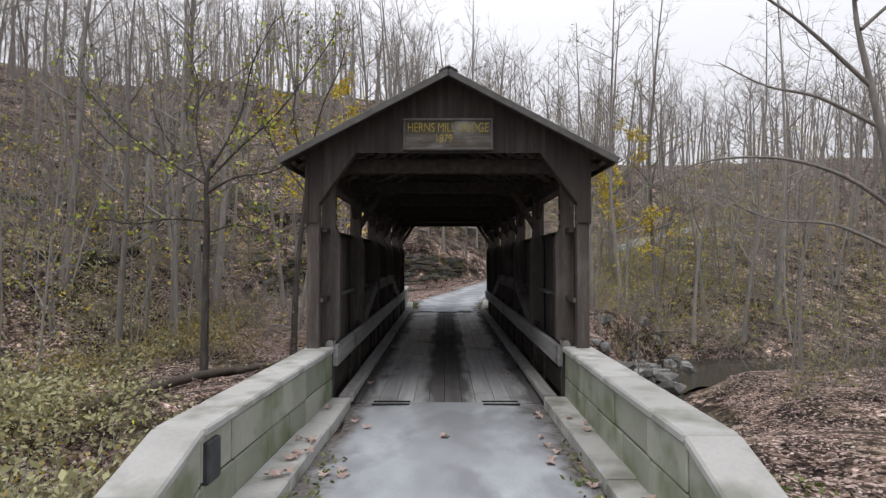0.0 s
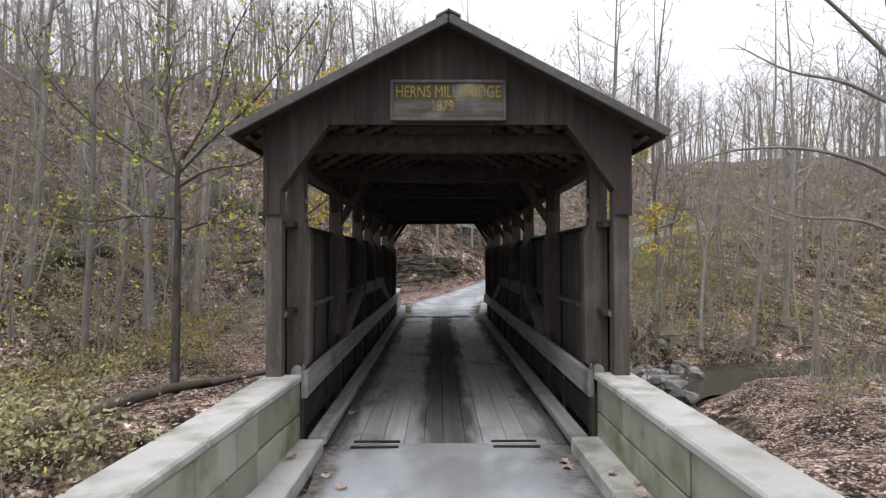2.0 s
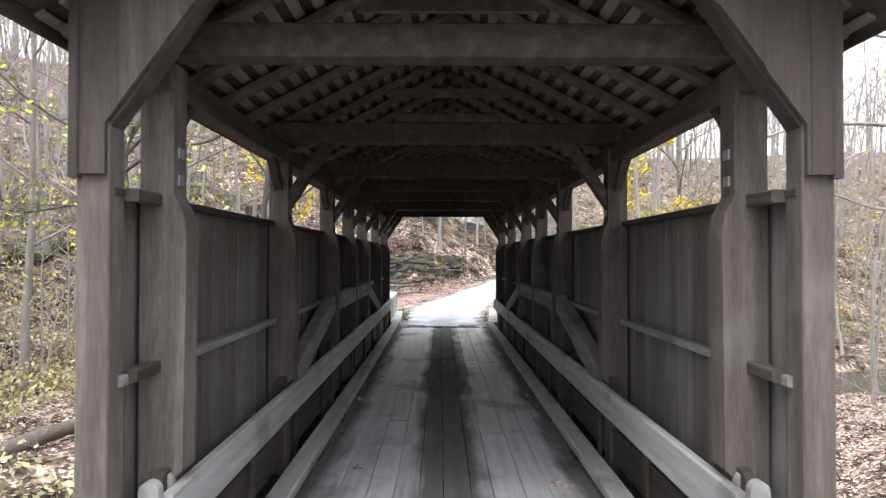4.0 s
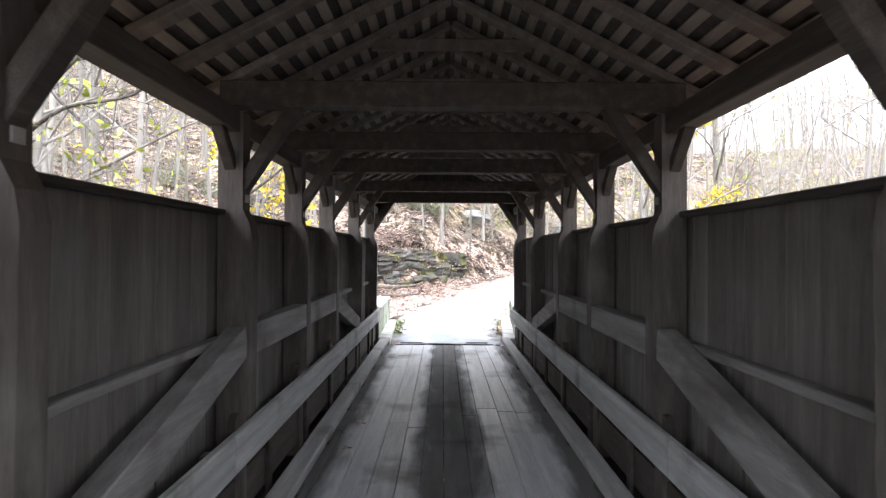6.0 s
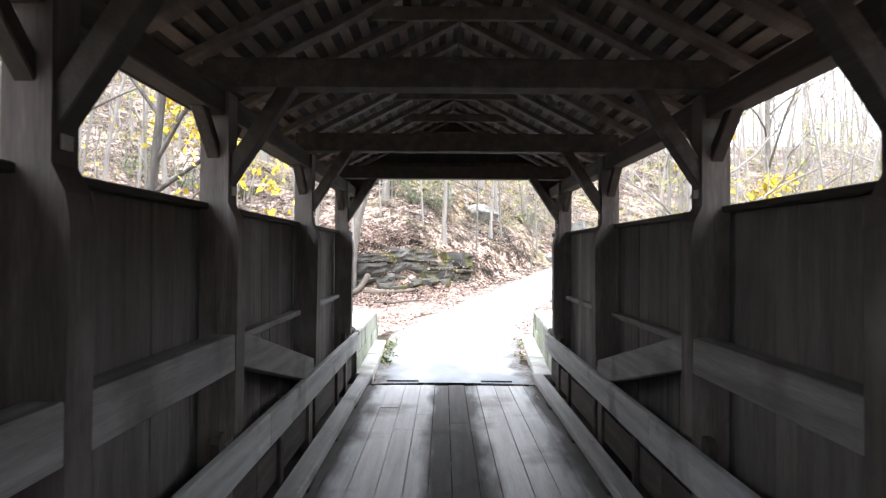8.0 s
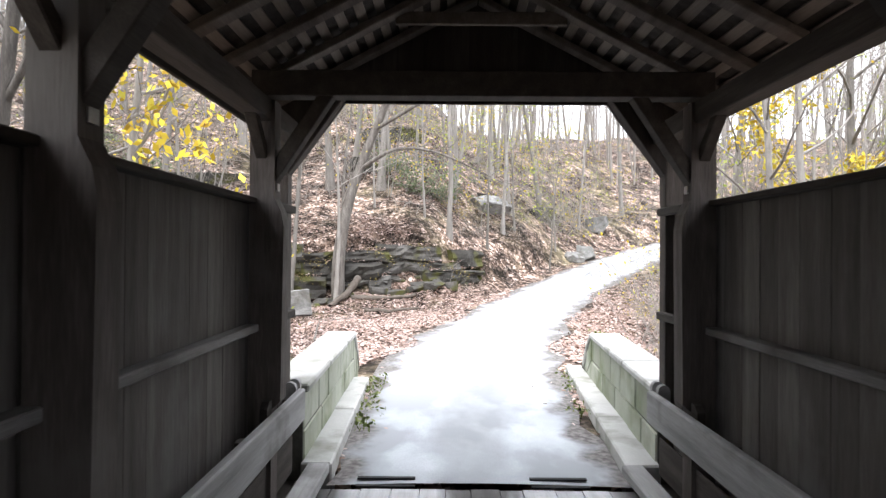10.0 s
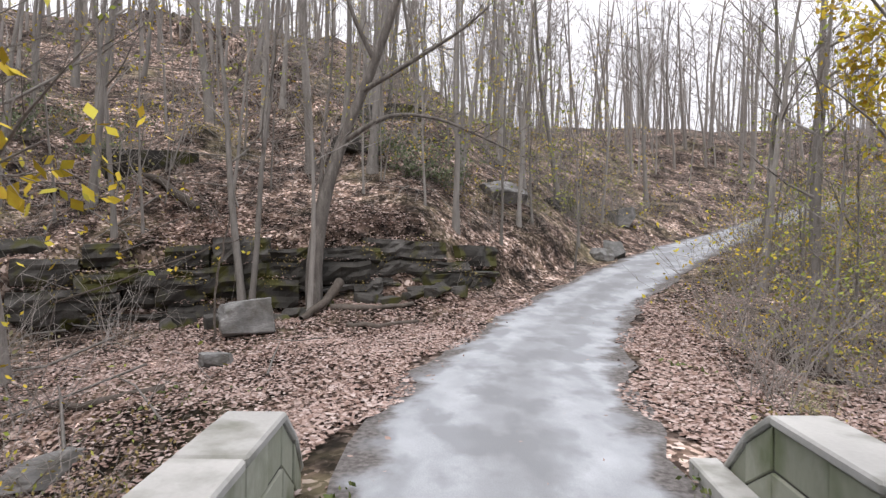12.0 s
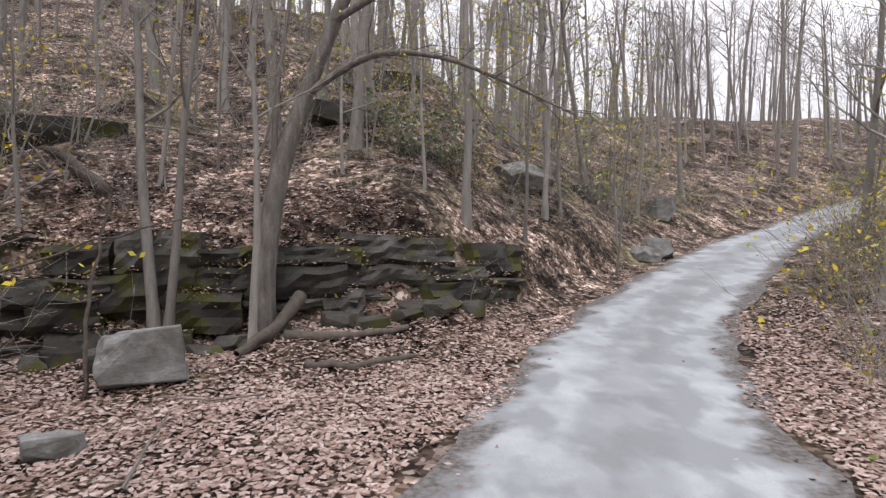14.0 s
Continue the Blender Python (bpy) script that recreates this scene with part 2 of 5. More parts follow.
PALE = material("pale_shrub_leaves", [(0.20, 0.205, 0.10), (0.36, 0.355, 0.20), (0.48, 0.44, 0.27)], 5, island=0.8, each=0.3, fine=20, bump=0)
LAUREL = material("grey_green_leaves", [(0.06, 0.085, 0.04), (0.13, 0.17, 0.09), (0.24, 0.29, 0.18)], 5, island=0.8, fine=20, bump=0)
OLIVE = material("olive_brush_leaves", [(0.12, 0.115, 0.05), (0.25, 0.235, 0.12), (0.38, 0.33, 0.20)], 5, island=0.8, fine=20, bump=0)
GRASS = material("fresh_weeds", [(0.055, 0.085, 0.025), (0.12, 0.15, 0.05), (0.24, 0.25, 0.10)], 5, island=0.8, fine=20, bump=0)
LITTER = material("fallen_leaves", [(0.12, 0.07, 0.053), (0.31, 0.215, 0.18), (0.46, 0.36, 0.325), (0.60, 0.52, 0.49)], 3, island=0.9, fine=20, bump=0)


def ground_material():
    """Leaf litter: cells the size of leaves in browns, patches of bare soil and moss."""
    m = bpy.data.materials.new("leaf_litter_ground")
    m.use_nodes = True
    n, l = m.node_tree.nodes, m.node_tree.links
    b = n["Principled BSDF"]
    co = n.new("ShaderNodeTexCoord")
    wob = n.new("ShaderNodeTexNoise")
    wob.inputs["Scale"].default_value = 7
    l.new(co.outputs["Object"], wob.inputs[0])
    add = n.new("ShaderNodeVectorMath")
    add.operation = "MULTIPLY_ADD"
    l.new(wob.outputs["Color"], add.inputs[0])
    add.inputs[1].default_value = (0.12, 0.12, 0.12)
    l.new(co.outputs["Object"], add.inputs[2])
    cell = n.new("ShaderNodeTexVoronoi")
    cell.inputs["Scale"].default_value = 11
    l.new(add.outputs[0], cell.inputs["Vector"])
    sep = n.new("ShaderNodeSeparateColor")
    l.new(cell.outputs["Color"], sep.inputs[0])
    ramp = n.new("ShaderNodeValToRGB")
    e = ramp.color_ramp.elements
    for _ in range(3):
        e.new(0.5)
    for i, (p, c) in enumerate([(0, (0.016, 0.011, 0.009)), (0.3, (0.055, 0.038, 0.029)), (0.6, (0.12, 0.084, 0.066)), (0.85, (0.22, 0.168, 0.142)), (1, (0.40, 0.33, 0.295))]):
        e[i].position, e[i].color = p, (*c, 1)
    l.new(sep.outputs[0], ramp.inputs[0])
    big = n.new("ShaderNodeTexNoise")
    big.inputs["Scale"].default_value, big.inputs["Detail"].default_value = 0.35, 8
    l.new(co.outputs["Object"], big.inputs[0])
    rm = n.new("ShaderNodeMapRange")
    rm.inputs[1].default_value, rm.inputs[2].default_value, rm.inputs[4].default_value = 0.5, 0.68, 0.8
    l.new(big.outputs[0], rm.inputs[0])
    soil = n.new("ShaderNodeMix")
    soil.data_type = "RGBA"
    soil.inputs[7].default_value = (0.085, 0.075, 0.045, 1)
    l.new(rm.outputs[0], soil.inputs[0])
    l.new(ramp.outputs[0], soil.inputs[6])
    # random darker and lighter patches, also painting in shadowed hollows and ledges
    drift = n.new("ShaderNodeTexNoise")
    drift.inputs["Scale"].default_value, drift.inputs["Detail"].default_value = 1.9, 5
    l.new(co.outputs["Object"], drift.inputs[0])
    dm = n.new("ShaderNodeMapRange")
    dm.inputs[1].default_value, dm.inputs[2].default_value, dm.inputs[3].default_value, dm.inputs[4].default_value = 0.38, 0.62, 0.32, 1.75
    l.new(drift.outputs[0], dm.inputs[0])
    wide = n.new("ShaderNodeTexNoise")
    wide.inputs["Scale"].default_value, wide.inputs["Detail"].default_value = 0.55, 6
    l.new(co.outputs["Object"], wide.inputs[0])
    wm = n.new("ShaderNodeMapRange")
    wm.inputs[1].default_value, wm.inputs[2].default_value, wm.inputs[3].default_value, wm.inputs[4].default_value = 0.40, 0.60, 0.48, 1.60
    l.new(wide.outputs[0], wm.inputs[0])
    both = n.new("ShaderNodeMath")
    both.operation = "MULTIPLY"
    l.new(dm.outputs[0], both.inputs[0])
    l.new(wm.outputs[0], both.inputs[1])
    tone = n.new("ShaderNodeVectorMath")
    tone.operation = "SCALE"
    l.new(soil.outputs[2], tone.inputs[0])
    l.new(both.outputs[0], tone.inputs[3])
    l.new(tone.outputs[0], b.inputs["Base Color"])
    b.inputs["Roughness"].default_value = 0.95
    b.inputs["Specular IOR Level"].default_value = 0.15
    bp = n.new("ShaderNodeBump")
    bp.inputs["Strength"].default_value, bp.inputs["Distance"].default_value = 0.7, 0.06
    l.new(sep.outputs[1], bp.inputs["Height"])
    l.new(bp.outputs[0], b.inputs["Normal"])
    return m


GROUND = ground_material()


# ---- mesh helpers ----
def mesh_object(name, verts, faces, mat, parent=None, label="", smooth=False):
    me = bpy.data.meshes.new(name)
    me.from_pydata(verts, [], faces)
    me.update()
    me.materials.append(mat)
    if smooth:
        me.polygons.foreach_set("use_smooth", [True] * len(me.polygons))
    ob = new(name, me)
    if parent:
        ob.parent = parent
    if label:
        ob["label"] = label
    return ob


def beam_data(p, q, w, h, up=(0, 0, 1), bevel=0.008):
    """Vertices and faces of a bevelled timber from p to q, w wide and h high."""
    p, q = Vector(p), Vector(q)
    d = (q - p).normalized()
    side = d.cross(Vector(up)).normalized()
    top = side.cross(d)
    b = min(bevel, w * 0.3, h * 0.3)
    ring = [(w / 2 - b, h / 2), (w / 2, h / 2 - b), (w / 2, b - h / 2), (w / 2 - b, -h / 2), (b - w / 2, -h / 2), (-w / 2, b - h / 2), (-w / 2, h / 2 - b), (b - w / 2, h / 2)]
    vs = [tuple(o + side * x + top * z) for o in (p, q) for x, z in ring]
    fs = [(i, (i + 1) % 8, 8 + (i + 1) % 8, 8 + i) for i in range(8)]
    fs += [tuple(range(7, -1, -1)), tuple(range(8, 16))]
    return vs, fs


def timber(name, p, q, w, h, mat, parent=None, label="", up=(0, 0, 1), bevel=0.008):
    vs, fs = beam_data(p, q, w, h, up, bevel)
    return mesh_object(name, vs, fs, mat, parent, label)


def prism(name, outline, axis, lo, hi, mat, parent=None, label=""):
    """A flat outline pushed along an axis: 'y' takes (x, z) points, 'x' takes (y, z), 'z' takes (x, y)."""
    place = {"y": lambda a, b, c: (a, c, b), "x": lambda a, b, c: (c, a, b), "z": lambda a, b, c: (a, b, c)}[axis]
    k = len(outline)
    vs = [place(a, b, lo) for a, b in outline] + [place(a, b, hi) for a, b in outline]
    fs = [tuple(range(k)), tuple(range(2 * k - 1, k - 1, -1))] + [(i, i + k, (i + 1) % k + k, (i + 1) % k) for i in range(k)]
    return mesh_object(name, vs, fs, mat, parent, label)


def hexa(name, bottom, top, mat, parent=None, label="", bevel=0.012):
    """A block from four bottom and four top corners, its edges worn."""
    bm = bmesh.new()
    v = [bm.verts.new(c) for c in (*bottom, *top)]
    for f in ((3, 2, 1, 0), (4, 5, 6, 7), (0, 1, 5, 4), (1, 2, 6, 5), (2, 3, 7, 6), (3, 0, 4, 7)):
        bm.faces.new([v[i] for i in f])
    bmesh.ops.recalc_face_normals(bm, faces=bm.faces)
    bmesh.ops.bevel(bm, geom=bm.edges[:], offset=bevel, segments=1, affect="EDGES")
    me = bpy.data.meshes.new(name)
    bm.to_mesh(me)
    bm.free()
    me.materials.append(mat)
    ob = new(name, me)
    ob.parent = parent
    if label:
        ob["label"] = label
    return ob


# ---- the lie of the land ----
ROADLINE = np.array([(-0.3, -60, 0.5), (0, -30, 0.1), (0, -12, 0), (0, 0, 0), (0, 15.4, 0), (0.05, 18, 0), (0.3, 21.5, 0), (0.9, 24.8, 0), (1.95, 28.2, 0.08), (3.7, 32.6, 0.4), (6.75, 37, 1.2), (12, 44, 2.3), (17, 49.2, 3.2), (23, 54, 4.6), (34, 61, 6.5), (55, 70, 8.5), (120, 90, 14)])
CREEKLINE = np.array([(60, 40, -3.2), (30, 26, -3.4), (21, 23, -3.5), (13.4, 22.4, -3.6), (9.3, 17.6, -3.65), (8.0, 12.5, -3.7), (4, 8.8, -3.75), (0, 7.8, -3.8), (-5, 5.5, -3.85), (-11, -1, -3.9), (-20, -9, -4), (-50, -30, -4.4)])
FOOTLINE = np.array([(-70, -22, -2.8), (-34, -4, -2.6), (-20, 8, -2.4), (-13.5, 15, -2.2), (-12.8, 21, -1.6), (-12.2, 26.5, -0.8), (-10.8, 29.6, -0.2), (-8.2, 30.8, 0.0), (-5.8, 31.35, 0.2), (-3.2, 31.9, 0.6), (-0.8, 32.9, 0.85), (1.4, 34.8, 0.95), (3.9, 37.9, 1.4), (8.6, 44.8, 2.6), (13.8, 50.6, 3.6), (20.5, 56.4, 5), (32, 63.8, 7), (54, 73, 8.9), (120, 93, 14.4)])
SPOTS = np.array([(-8.2, 13.3, -2.2), (-11, 14, -2.1), (-8.6, 10.5, -2.15), (-9.3, 8, -2.1), (-6, 3, -2.2), (-6, -3, -1.7), (-3.2, -2, -1.2), (-3.0, -6, -0.4), (4.8, 0, -1.3), (3.3, -4, -0.8), (3.2, -7, -0.2), (8, 5, -2.2), (13, 10, -2.6), (15, 17.3, -3.0), (20, 16, -2.6), (30, 14, -1.5), (12, -4, -1.2), (-12, 4, -2.6), (-5, 18, -2.2), (-7, 22, -1.6), (-5, 25, -0.35), (-2.0, 27, 0.02), (6, 20, -1.5), (7, 25, -0.7), (9.5, 29, -1.0), (14, 35, -0.6), (15, 27, -2.9), (3.5, 25, -0.05), (5.0, 29.0, 0.05), (8.8, 35, 0.6), (14.8, 42, 1.5), (12.2, 38, 1.7), (10.6, 36.6, 1.2)])


def curve_line(line, per=6):
    """A smoother run through the points of a line."""
    out = []
    for i in range(len(line) - 1):
        p0, p1, p2, p3 = line[max(0, i - 1)], line[i], line[i + 1], line[min(len(line) - 1, i + 2)]
        for t in np.arange(per) / per:
            out.append(0.5 * (2 * p1 + (p2 - p0) * t + (2 * p0 - 5 * p1 + 4 * p2 - p3) * t ** 2 + (3 * p1 - p0 - 3 * p2 + p3) * t ** 3))
    return np.array(out + [line[-1]])


def dense(line, step):
    out = []
    for a, b in zip(line[:-1], line[1:]):
        k = max(1, int(np.linalg.norm(b[:2] - a[:2]) / step))
        out += [a + (b - a) * i / k for i in range(k)]
    return np.array(out + [line[-1]])


ROADLINE = curve_line(ROADLINE, 4)
ROADPTS, CREEKPTS, FOOTPTS = dense(ROADLINE, 1.0), dense(CREEKLINE, 1.2), dense(FOOTLINE, 1.5)


def line_near(pts, x, y):
    """Distance to the nearest of the points, and its index."""
    d = (x[:, None] - pts[None, :, 0]) ** 2 + (y[:, None] - pts[None, :, 1]) ** 2
    i = d.argmin(1)
    return np.sqrt(d[np.arange(len(x)), i]), i


def seg_near(line, x, y):
    """Distance to a polyline, its height there, and on which side the point lies (positive: left of its way)."""
    best = np.full(len(x), 1e18)
    h, s = np.zeros(len(x)), np.zeros(len(x))
    for a, b in zip(line[:-1], line[1:]):
        e = b[:2] - a[:2]
        u = np.clip(((x - a[0]) * e[0] + (y - a[1]) * e[1]) / (e @ e), 0, 1)
        dx, dy = x - a[0] - u * e[0], y - a[1] - u * e[1]
        d = dx * dx + dy * dy
        near = d < best
        best[near], h[near], s[near] = d[near], (a[2] + u * (b[2] - a[2]))[near], np.sign(e[0] * dy - e[1] * dx)[near]
    return np.sqrt(best), h, s


def smooth01(t):
    t = np.clip(t, 0, 1)
    return t * t * (3 - 2 * t)


def waves(x, y):
    return (np.sin(x * 0.31 + 1.3 * np.sin(y * 0.17)) + np.sin(y * 0.27 + 1.7 * np.sin(x * 0.21) + 2) + 0.5 * np.sin(x * 0.83 + y * 0.61) + 0.4 * np.sin(y * 1.07 - x * 0.73 + 1) + 0.16 * np.sin(2.9 * x + 1.7 * y) * np.sin(2.3 * y - 1.1 * x)) / 3


def height(x, y):
    x, y = np.atleast_1d(np.asarray(x, float)), np.atleast_1d(np.asarray(y, float))
    out = np.zeros(len(x))
    for k in range(0, len(x), 4000):
        out[k:k + 4000] = height_some(x[k:k + 4000], y[k:k + 4000])
    return out


ROADCTRL = np.array([p for p in ROADPTS if not -0.5 < p[1] < 15.6])
CONTROL = np.concatenate([ROADCTRL, CREEKPTS, FOOTPTS, SPOTS])
CWEIGHT = np.concatenate([np.full(len(ROADCTRL), 0.8), np.full(len(CREEKPTS), 1.0), np.full(len(FOOTPTS), 1.0), np.full(len(SPOTS), 3.0)])


def height_some(x, y):
    d2 = (x[:, None] - CONTROL[None, :, 0]) ** 2 + (y[:, None] - CONTROL[None, :, 1]) ** 2 + 0.15
    w = CWEIGHT / d2 ** 1.7
    base = (w * CONTROL[:, 2]).sum(1) / w.sum(1)
    df, hf, sf = seg_near(FOOTLINE, x, y)
    rise = np.where(sf > 0, df, 0)
    top = 14 + 36 * smooth01((4 - x) / 21)
    hill = hf + top * (1 - np.exp(-0.66 * rise / top)) + np.minimum(1, rise / 6) * waves(x, y) * 0.9
    step = smooth01((x + 14) / 3) * (0.35 + 0.65 * smooth01((1.8 - x) / 3.5)) * smooth01((6.5 - x) / 3)
    hill = hill + 1.6 * step * smooth01((rise - 0.15) / 0.8)
    h = np.where(sf > 0, hill, base + 0.25 * waves(x * 2, y * 2))
    # the slope on the far side of the creek, away from the bridge
    across = np.clip((x - 26) * 0.9 - (y - 24) * 0.35, 0, 160)
    h = np.where(sf > 0, h, h + 24 * (1 - np.exp(-across / 60)) * smooth01(across / 12))
    dr, hr, _ = seg_near(ROADLINE, x, y)
    under = (y > 0.4) & (y < 15.2)
    wide = np.where(y < 2, 1.6, np.clip(1.75 + (y - 17) * 0.04, 1.75, 2.1))
    keep = np.where(under, 0, 1 - smooth01((dr - wide) / 1.6))
    h = h * (1 - keep) + (hr - 0.03) * keep
    dc, hc, _ = seg_near(CREEKLINE, x, y)
    bed = 1 - smooth01((dc - 0.4 - 2.3 * smooth01((y - 18.5) / 3.5)) / 1.6)
    h = h * (1 - bed) + (hc - 0.3) * bed
    h = np.where(under & (np.abs(x) < 2.2), np.minimum(h, -1.2), h)
    return h


def axis_steps(lo, hi, dlo, dhi, fine):
    core = list(np.arange(dlo, dhi + 0.01, fine))
    left, right, s = [], [], fine
    a = dlo
    while a > lo:
        s *= 1.13
        a -= s
        left.append(a)
    s, a = fine, dhi
    while a < hi:
        s *= 1.13
        a += s
        right.append(a)
    return np.array(left[::-1] + core + right)


gx, gy = axis_steps(-420, 420, -24, 26, 0.4), axis_steps(-260, 520, -9, 56, 0.4)
GX, GY = np.meshgrid(gx, gy)
GZ = height(GX.ravel(), GY.ravel())
nx, ny = len(gx), len(gy)
idx = np.arange(nx * ny).reshape(ny, nx)
quads = np.stack([idx[:-1, :-1], idx[:-1, 1:], idx[1:, 1:], idx[1:, :-1]], -1).reshape(-1, 4)
ground = mesh_object("ground", np.stack([GX.ravel(), GY.ravel(), GZ], 1).tolist(), quads.tolist(), GROUND, smooth=True)
tagged(ground, "wooded valley floor and slopes covered with brown fallen leaves", "ground", kind="structure")


def ribbon(name, line, halves, lift, mat, step=0.5):
    """A road sheet that follows a line, wavering at its edges."""
    pts = dense(line, step)
    cols = np.linspace(-1, 1, 9)
    vs, fs = [], []
    for i, p in enumerate(pts):
        a, b = pts[max(0, i - 1)], pts[min(len(pts) - 1, i + 1)]
        d = (b - a)[:2]
        d = d / np.linalg.norm(d)
        half = halves(p[1])
        for c in cols:
            e = c * half + (0.10 * np.sin(p[1] * 1.9 + c * 3) + 0.06 * np.sin(p[1] * 4.7 + c)) * (abs(c) > 0.9)
            vs.append((p[0] + d[1] * e, p[1] - d[0] * e, p[2] + lift - 0.03 * c * c))
    k = len(cols)
    for i in range(len(pts) - 1):
        for j in range(k - 1):
            fs.append((i * k + j, i * k + j + 1, (i + 1) * k + j + 1, (i + 1) * k + j))
    ob = mesh_object(name, vs, fs, mat, smooth=True)
    ob.data.attributes.new("edge", "FLOAT", "POINT").data.foreach_set("value", np.tile(np.abs(cols), len(pts)))
    return ob


before = np.array([p for p in ROADLINE if p[1] <= 0.01] + [(0, 0.38, 0)])
after = np.array([(0, 15.02, 0)] + [tuple(p) for p in ROADLINE if p[1] > 15.3])


def lane_half(y):
    return 1.42 if y < 16 else min(1.82, 1.42 + (y - 16) * 0.06)


for name, line in (("road_south", before), ("road_north", after)):
    tagged(ribbon(name, line, lane_half, 0.03, ROAD), "pale grey worn gravel lane with darker patches and muddy edges", "road", kind="structure")
tagged(ribbon("water", CREEKLINE, lambda y: 0.9 + 2.3 * float(smooth01((y - 18.5) / 3.5)), 0.0, WATER, 1.0), "shallow dark brown creek running over stones", "creek", kind="structure")

# ---- the covered bridge ----
LEN = 15.4
POSTS = [0.50, 3.08, 5.6, 7.53, 9.36, 11.93, 14.4]
bridge = tagged(new("covered_bridge"), "dark weathered timber covered bridge with gabled shingle roof", "covered bridge")
bridge.empty_display_size = 0.2


def slope_z(x):
    return 4.60 - 0.525 * abs(x)


def portal(y, out):
    """One gable end at y; out is -1 or 1, the way it faces."""
    frame_ob = bridge
    # boards of the gable, each cut to the roof above and to the opening below
    w = 0.235
    x = -1.95
    while x < 1.94:
        a, b = x, min(x + w, 1.95)

        def low(v):
            v = abs(v)
            return 3.55 if v <= 1.27 else (3.55 - (v - 1.27) * 1.35 if v < 1.79 else 2.59)
        cuts = [a] + [c for c in (-1.79, -1.789, -1.27, 1.27, 1.789, 1.79, 0.0) if a < c < b] + [b]
        cuts.sort()
        outline = [(c, low(c)) for c in cuts] + [(c, slope_z(c) - 0.012) for c in reversed(cuts)]
        lift = 0.006 * ((int((x + 2) / w)) % 3)
        lo, hi = (y, y + 0.025 + lift) if out > 0 else (y - 0.025 - lift, y)
        prism("gable_board", outline, "y", lo, hi, DARK, frame_ob)
        x += w
    back = y - out * 0.08
    for s in (-1, 1):
        timber("corner_post", (s * 1.865, back, -0.35), (s * 1.865, back, 3.35), 0.17, 0.15, POST, frame_ob, up=(0, 1, 0))
        timber("portal_brace", (s * 1.87, back, 2.80), (s * 1.30, back, 3.60), 0.10, 0.14, DARK, frame_ob, up=(0, 1, 0))
        timber("trim_board", (s * 1.945, y + out * 0.012, 2.57), (s * 1.945, y + out * 0.012, slope_z(2.0)), 0.05, 0.06, DARK, frame_ob, up=(0, 1, 0))
    timber("portal_tie", (-1.9, back, 3.66), (1.9, back, 3.66), 0.12, 0.16, DARK_L, frame_ob)


def truss_post(s, y):
    """A post that is deeper below the sill, tapering inwards to the rail, with a worn foot block beside it."""
    outline = [(1.83, -0.3), (1.645, -0.3), (1.645, 0.87), (1.575, 0.93), (1.560, 2.30), (1.580, 2.42), (1.635, 2.53), (1.635, 3.3), (1.83, 3.3)]
    prism("truss_post", [(s * a, b) for a, b in outline], "y", y - 0.085, y + 0.085, POST, bridge)
    for d in (-1, 1):
        prism("foot_block", [(y + d * 0.087, 0.80), (y + d * 0.20, 0.80), (y + d * 0.20, 0.90), (y + d * 0.15, 0.945), (y + d * 0.087, 0.95)], "x", min(s * 1.64, s * 1.70), max(s * 1.64, s * 1.70), DARK_L, bridge)


portal(0.0, -1)
portal(LEN, 1)

